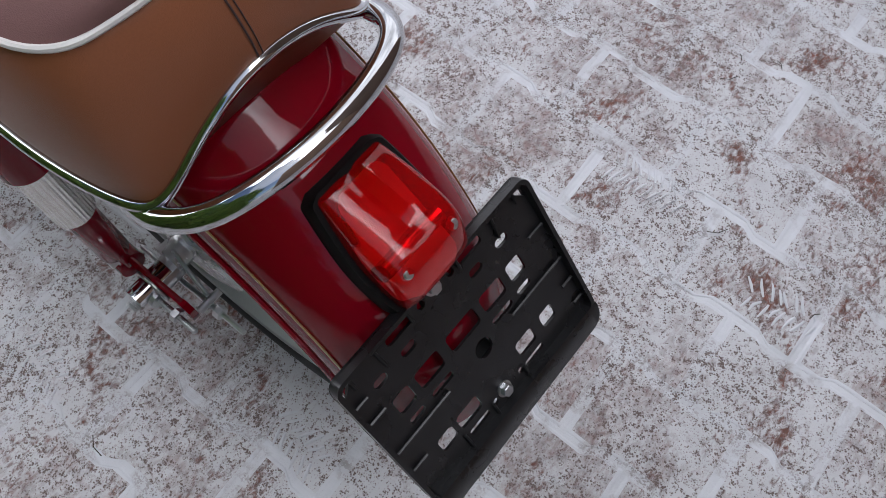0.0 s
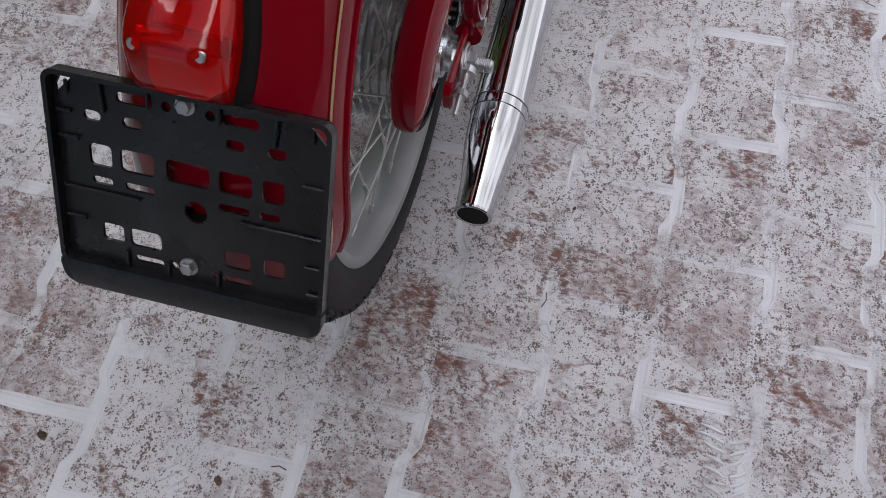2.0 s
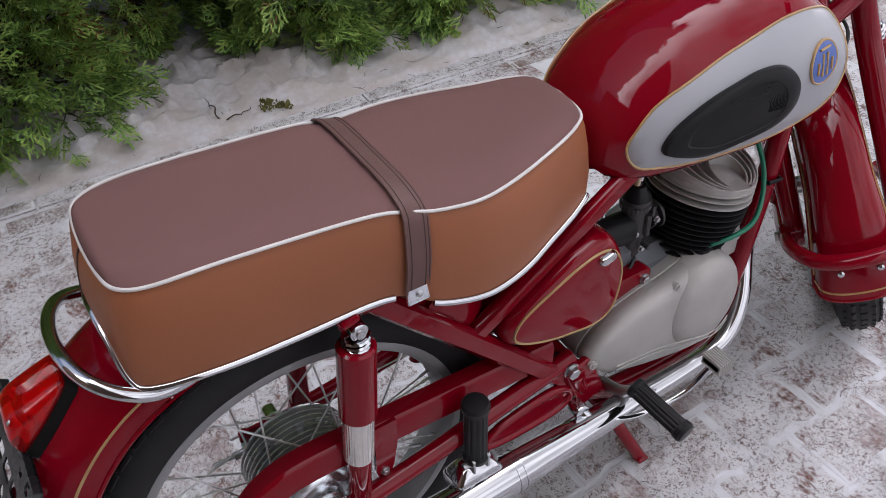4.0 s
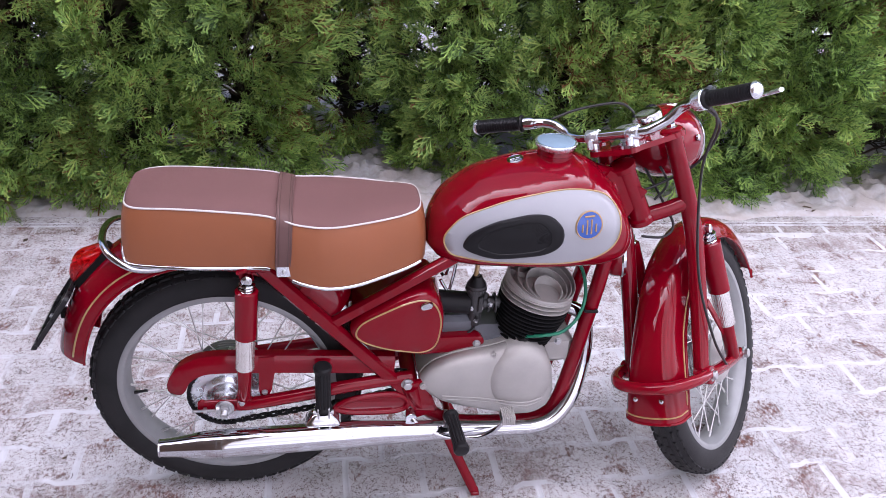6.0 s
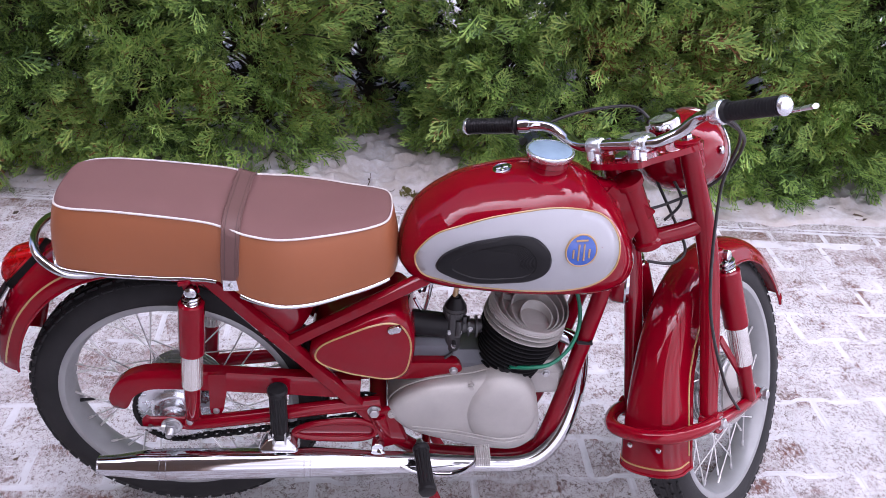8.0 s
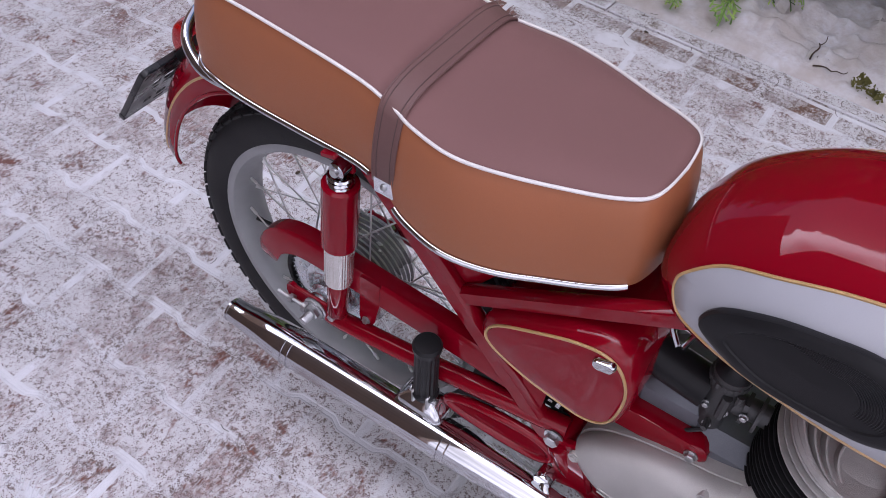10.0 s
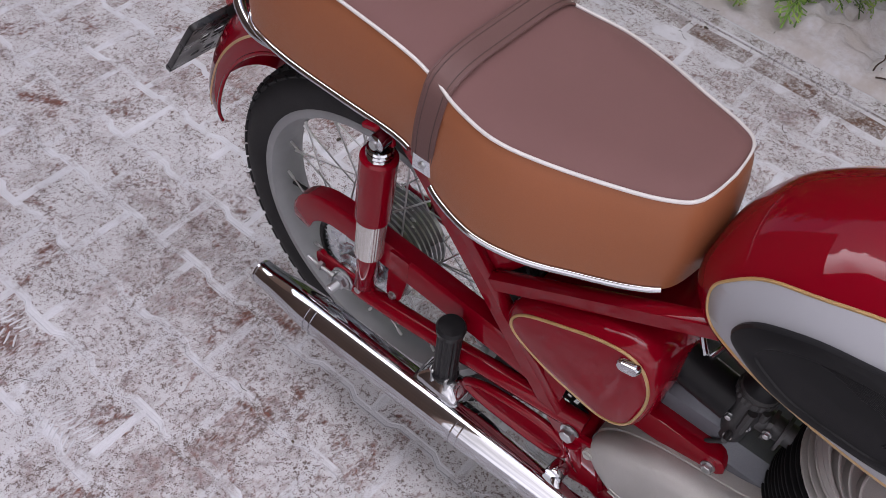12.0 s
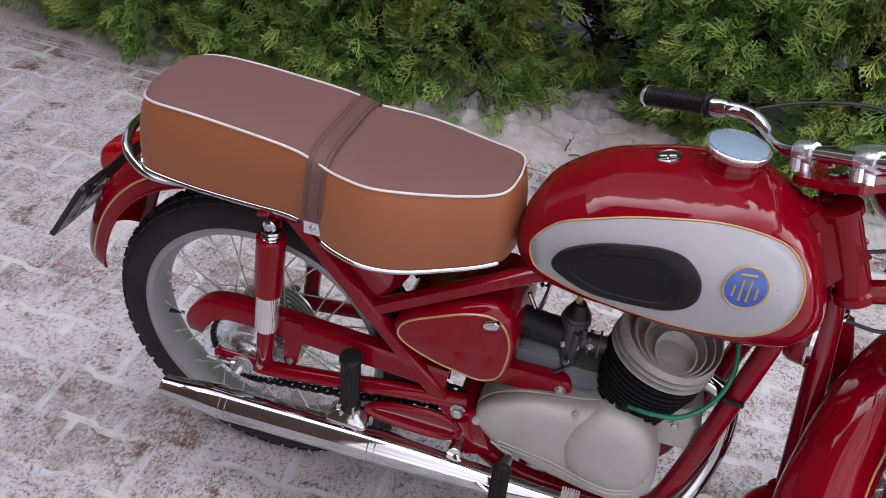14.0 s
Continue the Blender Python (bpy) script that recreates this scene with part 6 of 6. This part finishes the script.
# handlebar
BAR = [(0.889, 0.0, 0.940), (0.889, 0.064, 0.940), (0.893, 0.09, 0.944), (0.904, 0.122, 0.957), (0.907, 0.150, 0.976), (0.899, 0.176, 0.986), (0.882, 0.206, 0.990), (0.852, 0.318, 0.998)]
bar_pts = [(x, -y, z) for x, y, z in BAR[:0:-1]] + BAR
bar = Shape().tube(bar_pts, 0.0112, 14, 5).make("handlebar", CHROME, bike, "bent chrome handlebar", m=FRONT)
for s in BOTH:
    c = Shape().lathe([(0.0115, -0.015), (0.0155, -0.0145), (0.017, -0.011), (0.017, 0.011), (0.0155, 0.0145), (0.0115, 0.015)], (0.889, s * 0.048, 0.940), (0, 1, 0), 24)
    c.tube([(0.889, s * 0.048, 0.94), (0.892, s * 0.048, 0.908)], 0.0105, 14).tube([(0.868, s * 0.048, 0.932), (0.867, s * 0.048, 0.914)], 0.007, 8)
    c.make("clamp", CAPM, bar, "cast bar clamp", m=FRONT)
    a, b = np.array([0.882, s * 0.206, 0.990]), np.array([0.850, s * 0.332, 0.998])
    d = (b - a) / np.linalg.norm(b - a)
    rows = [(0.0135, 0.012), (0.0195, 0.013), (0.021, 0.017), (0.017, 0.022)]
    n0 = 0.026
    while n0 < 0.118:
        rows += [(0.0165, n0), (0.0165, n0 + 0.004), (0.0158, n0 + 0.0045), (0.0158, n0 + 0.0058)]
        n0 += 0.0062
    rows += [(0.0172, 0.12), (0.0175, 0.124), (0.012, 0.1255)]
    Shape().lathe(rows, a, d, 24).make("grip", GRIP, bar, "black rubber grip", m=FRONT, sharp=25)
    Shape().lathe([(0.013, 0.124), (0.0178, 0.1245), (0.0178, 0.128), (0.014, 0.134), (0.007, 0.138), (0, 0.1385)], a, d, 20).make("bar_end", CAPM, bar, "polished bar end", m=FRONT)
    w = 0.022 if s < 0 else 0.0155
    h = Shape().lathe([(0.013, -0.014), (w - 0.002, -0.012), (w, -0.004), (w, 0.01), (w - 0.003, 0.013)], a, d, 24)
    h.tube([tuple(a + (0.005, 0, -0.004)), tuple(a + (0.028, -s * 0.012, -0.012))], 0.007, 10, flat=0.8)
    h.make("lever_clamp", CAPM if s < 0 else CHROME, bar, m=FRONT)
    lv = [a + (0.03, -s * 0.012, -0.012), a + (0.046, s * 0.02, -0.014), a + d * 0.06 + (0.05, 0, -0.016), a + d * 0.12 + (0.052, 0, -0.014), a + d * 0.165 + (0.045, 0, -0.010)]
    Shape().tube(lv, [0.007, 0.008, 0.0075, 0.007, 0.008], 10, 5, flat=0.6).make("lever", CAPM, bar, "alloy hand lever", m=FRONT)

# cables
for pts in ([(0.89, 0.195, 0.978), (0.97, 0.13, 1.0), (1.04, 0.05, 1.0), (1.08, 0.03, 0.97)],
            [(0.902, -0.215, 0.976), (0.985, -0.2, 0.93), (1.02, -0.14, 0.82), (1.0, -0.115, 0.6), (1.03, -0.12, 0.43), (1.10, -0.118, 0.335), (1.15, -0.10, 0.315)],
            [(0.90, -0.205, 0.975), (1.03, -0.19, 0.92), (1.06, -0.12, 0.84), (1.03, -0.03, 0.80), (0.98, 0.02, 0.79)],
            [(1.06, 0.02, 0.86), (1.04, -0.035, 0.75), (1.03, -0.055, 0.70), (1.0, -0.04, 0.68), (0.97, 0.0, 0.69)],
            [(1.07, -0.01, 0.86), (1.05, -0.045, 0.80), (1.0, -0.03, 0.77)]):
    Shape().tube(pts, 0.0032, 8, 8).make("control_cable", CABLE, bar, m=FRONT)

# ---- litter on the ground ----
def dead_leaf(at, size, turn, seed):
    r = np.random.default_rng(seed)
    v, f = [(0, 0, 0.003)], []
    for k in range(14):
        a = 2 * np.pi * k / 14
        q = size * (0.6 + 0.4 * math.cos(a)) * r.uniform(0.8, 1.1)
        v.append((q * math.cos(a), q * math.sin(a) * 0.6, 0.002 + abs(r.normal(0, size * 0.12))))
    f = [(0, k + 1, (k + 1) % 14 + 1) for k in range(14)]
    ob = link_mesh("dead_leaf", v, f, EARTH, m=Matrix.Translation(at) @ Matrix.Rotation(turn, 4, "Z"))
    return tagged(ob, "small curled brown dead leaf lying on snow", "leaf", "dead leaves")


litter = Shape()
rl = np.random.default_rng(21)
for k in range(430):
    x = rl.uniform(-2.2, 3.2)
    y = kerb_y(x) - 0.02 + rl.normal(0.02, 0.09) if k < 260 else rl.uniform(-1.2, 1.3) if k < 420 else kerb_y(x) + rl.uniform(0.02, 0.4)
    a, ln = rl.uniform(0, 6.28), rl.uniform(0.008, 0.035)
    d = np.array([math.cos(a), math.sin(a), 0]) * ln
    p = np.array([x, y, 0.008 if abs(y - kerb_y(x) - 0.03) < 0.04 else 0.0025 if y < kerb_y(x) else bank_z(x, y) + 0.002])
    litter.tube([p, p + d * 0.5 + (0.15 * -d[1], 0.15 * d[0], 0.001), p + d], 0.0007, 4)
tagged(litter.make("needle_litter", EARTH), "fine brown twigs and needles scattered on snow", "litter", kind="stuff")
for k, (x, y, s) in enumerate(((2.28, 1.36, 0.05), (-0.466, 0.335, 0.012), (0.02, -0.26, 0.006), (-0.46, 0.10, 0.012), (0.62, 0.99, 0.012), (1.4, 1.33, 0.018), (-0.9, 1.28, 0.02), (-0.05, 1.35, 0.014))):
    dead_leaf((x, y, 0.012 if y > 1.2 else 0.001), s, k * 1.3, 60 + k)


def twig(points, r):
    ob = Shape().tube(points, [r * (1 - 0.1 * k) for k in range(len(points))], 6, 3).make("twig", TWIG)
    return tagged(ob, "bare dark twig lying in the snow by the hedge", "twig", "twigs")


for k, (x, y, turn, ln) in enumerate(((0.37, 1.57, 1.5, 0.14), (0.43, 1.485, 0.25, 0.09), (-0.02, 1.72, 0.8, 0.12))):
    rt = np.random.default_rng(500 + k)
    pts = []
    for t in np.linspace(0, 1, 7):
        px, py = x + math.cos(turn) * ln * (t - 0.5) + rt.normal(0, 0.003), y + math.sin(turn) * ln * (t - 0.5) + rt.normal(0, 0.003)
        pts.append((px, py, bank_z(px, py) + 0.004 + 0.02 * t * (1 - t)))
    twig(pts, 0.0024)
for x, y, z, s in ((0.52, 1.47, 0.03, 0.028), (0.56, 1.45, 0.025, 0.022)):
    rm = np.random.default_rng(int(x * 1000) % 97)
    clump = Shape()
    for k in range(90):
        p = np.array([x, y, z]) + rm.normal(0, s * 0.5, 3) * (1, 1, 0.35)
        d = rm.normal(0, 1, 3) * 0.005 + (0, 0, 0.004)
        sd = np.cross(d, (0.3, 1, 0)) * 0.4
        clump.add([p - sd, p + sd, p + d + sd * 0.3, p + d - sd * 0.3], [(0, 1, 2, 3)])
    tagged(clump.make("moss_tuft", MOSS, smooth=False), "small yellow-green moss tuft poking out of snow", "moss", "moss tufts")


def boot_print(at, turn, length, wide, seed):
    """Snow squeezed up between the chevrons of a boot sole."""
    r = np.random.default_rng(seed)
    marks = Shape()
    c, n = np.array([math.cos(turn), math.sin(turn), 0]), np.array([-math.sin(turn), math.cos(turn), 0])
    for k in range(int(length / 0.013)):
        for side in (-1, 1):
            u = -length / 2 + 0.013 * k + r.normal(0, 0.0015)
            p = np.array([*at, 0.0004]) + c * u + n * side * 0.004
            q = p + c * r.uniform(0.008, 0.014) + n * side * wide / 2 * r.uniform(0.55, 1.0)
            marks.tube([p, (p + q) / 2 + r.normal(0, 0.001, 3) * (1, 1, 0), q], [0.0016, 0.0024, 0.0012], 6, 2, flat=0.6)
    return tagged(marks.make("boot_print", JOINT), "chevron boot sole print pressed in thin snow", "footprint", "boot prints")


for k, (x, y, turn, ln, wd) in enumerate(((-0.30, -0.51, 0.1, 0.13, 0.06), (-0.465, 0.13, 1.1, 0.12, 0.065), (0.19, 0.268, 3.1, 0.11, 0.06), (-0.16, 0.12, 3.0, 0.10, 0.06), (-0.56, -0.46, 0.2, 0.11, 0.06))):
    boot_print((x, y), turn, ln, wd, 900 + k)

# ---- paving stones and kerb stones, piece by piece ----
def stone_outline(half_len, wide, waist, gap=0.0034):
    """The double-T stone: wide at both ends, narrow in the middle."""
    e, w, n = half_len - gap, wide - gap, waist - gap
    a, b = half_len * 0.62, half_len * 0.40
    return [(-e, -w), (-a, -w), (-b, -n), (b, -n), (a, -w), (e, -w), (e, w), (a, w), (b, n), (-b, n), (-a, w), (-e, w)]


def stone_mesh(outline, name, mat, top=0.0, chamfer=0.004, low=-0.03, seed=0, fringe=0.0032, fine=True):
    """A stone with a worn edge; snow clings in an uneven fringe along the joint."""
    r = np.random.default_rng(seed)
    o = []
    for i, p in enumerate(outline):
        q = np.array(outline[(i + 1) % len(outline)])
        n = max(1, int(np.linalg.norm(q - p) / 0.022)) if fine else 1
        o += [np.array(p) + (q - p) * k / n for k in range(n)]
    m = len(o)
    o = np.array(o)
    reach = np.abs(o).max(0)
    inner = o * (1 - chamfer / reach)
    wide = fringe * r.gamma(2.2, 0.45, m)
    wide = (wide + np.roll(wide, 1) * 0.6 + np.roll(wide, -1) * 0.6) / 2.2
    core = inner * (1 - wide[:, None] / reach)
    v = [(*p, low) for p in o] + [(*p, top - 0.0010) for p in o] + [(*p, top - 0.0001) for p in inner] + [(*p, top) for p in core]
    f = [(k * m + i, k * m + (i + 1) % m, (k + 1) * m + (i + 1) % m, (k + 1) * m + i) for k in range(3) for i in range(m)]
    f.append(tuple(3 * m + i for i in range(m)))
    me = bpy.data.meshes.new(name)
    me.from_pydata(v, [], f)
    me.materials.append(mat)
    me.materials.append(JOINT)
    slots = [0] * m + [1] * (2 * m) + [0]
    me.polygons.foreach_set("material_index", slots)
    return me, v, f, slots


STONES = [stone_mesh(stone_outline(0.1, 0.0752, 0.0628), "paver", PAVER, chamfer=0.003, seed=k) for k in range(6)]
COARSE_STONES = [stone_mesh(stone_outline(0.1, 0.0752, 0.0628), "paver", PAVER, chamfer=0.003, seed=20 + k, fine=False) for k in range(6)]
PITCH, COL0, ROW0 = 0.1380, -0.462, -0.125
ct, st = math.cos(PAVE_TURN), math.sin(PAVE_TURN)
rest, rest_slots = Shape(), []
rr = np.random.default_rng(3)
near = []
for k in range(-26, 15):
    for i in range(-26, 28):
        u, w = ROW0 + 0.2 * i + (0.1 if k % 2 else 0.0), COL0 + PITCH * k
        x, y = u * ct - w * st, u * st + w * ct
        if y > kerb_y(x) - 0.09:
            continue
        tilt = rr.normal(0, 0.0025, 2).clip(-0.005, 0.005)
        z = -abs(rr.normal(0, 0.0003))
        if -0.78 < x < 1.62 and -0.92 < y < 1.02 and len(near) < 300 and (x + 0.2) ** 2 + (y + 0.35) ** 2 < 1.75**2:
            near.append((x, y, z, tilt))
            continue
        m = Matrix.Translation((x, y, z)) @ Euler((*tilt, PAVE_TURN)).to_matrix().to_4x4()
        _, sv, sf, sl = (STONES if -1.6 < x < 2.8 and -1.3 < y else COARSE_STONES)[(i * 7 + k * 3) % 6]
        rest.add([m @ Vector(p) for p in sv], sf)
        rest_slots += sl
for n, (x, y, z, tilt) in enumerate(near):
    ob = new("paver", STONES[n * 5 % 6][0])
    ob.parent = pavement
    ob.matrix_local = Matrix.Translation((x, y, z)) @ Euler((*tilt, PAVE_TURN)).to_matrix().to_4x4()
far_pavers = rest.make("far_pavers", PAVER, pavement, smooth=False)
far_pavers.data.materials.append(JOINT)
far_pavers.data.polygons.foreach_set("material_index", rest_slots)
tagged(far_pavers, kind="stuff")

# straight border stones along the kerb, then the thin kerb itself
border, *_ = stone_mesh([(-0.098, -0.036), (0.098, -0.036), (0.098, 0.036), (-0.098, 0.036)], "border_stone", BORDER)
kerb_stone, *_ = stone_mesh([(-0.497, -0.029), (0.497, -0.029), (0.497, 0.029), (-0.497, 0.029)], "kerb_stone", KERB, 0.006, 0.005)
for k in range(34):
    x = -3.2 + 0.2 * k
    ob = new("border_stone", border)
    ob.parent = pavement
    ob.matrix_local = Matrix.Translation((x, kerb_y(x) - 0.047, 0)) @ Matrix.Rotation(math.atan(KERB_SLOPE), 4, "Z")
for k in range(8):
    x = -3.7 + 1.0 * k
    ob = new("kerb_stone", kerb_stone)
    ob.parent = pavement
    ob.matrix_local = Matrix.Translation((x, kerb_y(x) + 0.029, 0.0)) @ Matrix.Rotation(math.atan(KERB_SLOPE), 4, "Z")
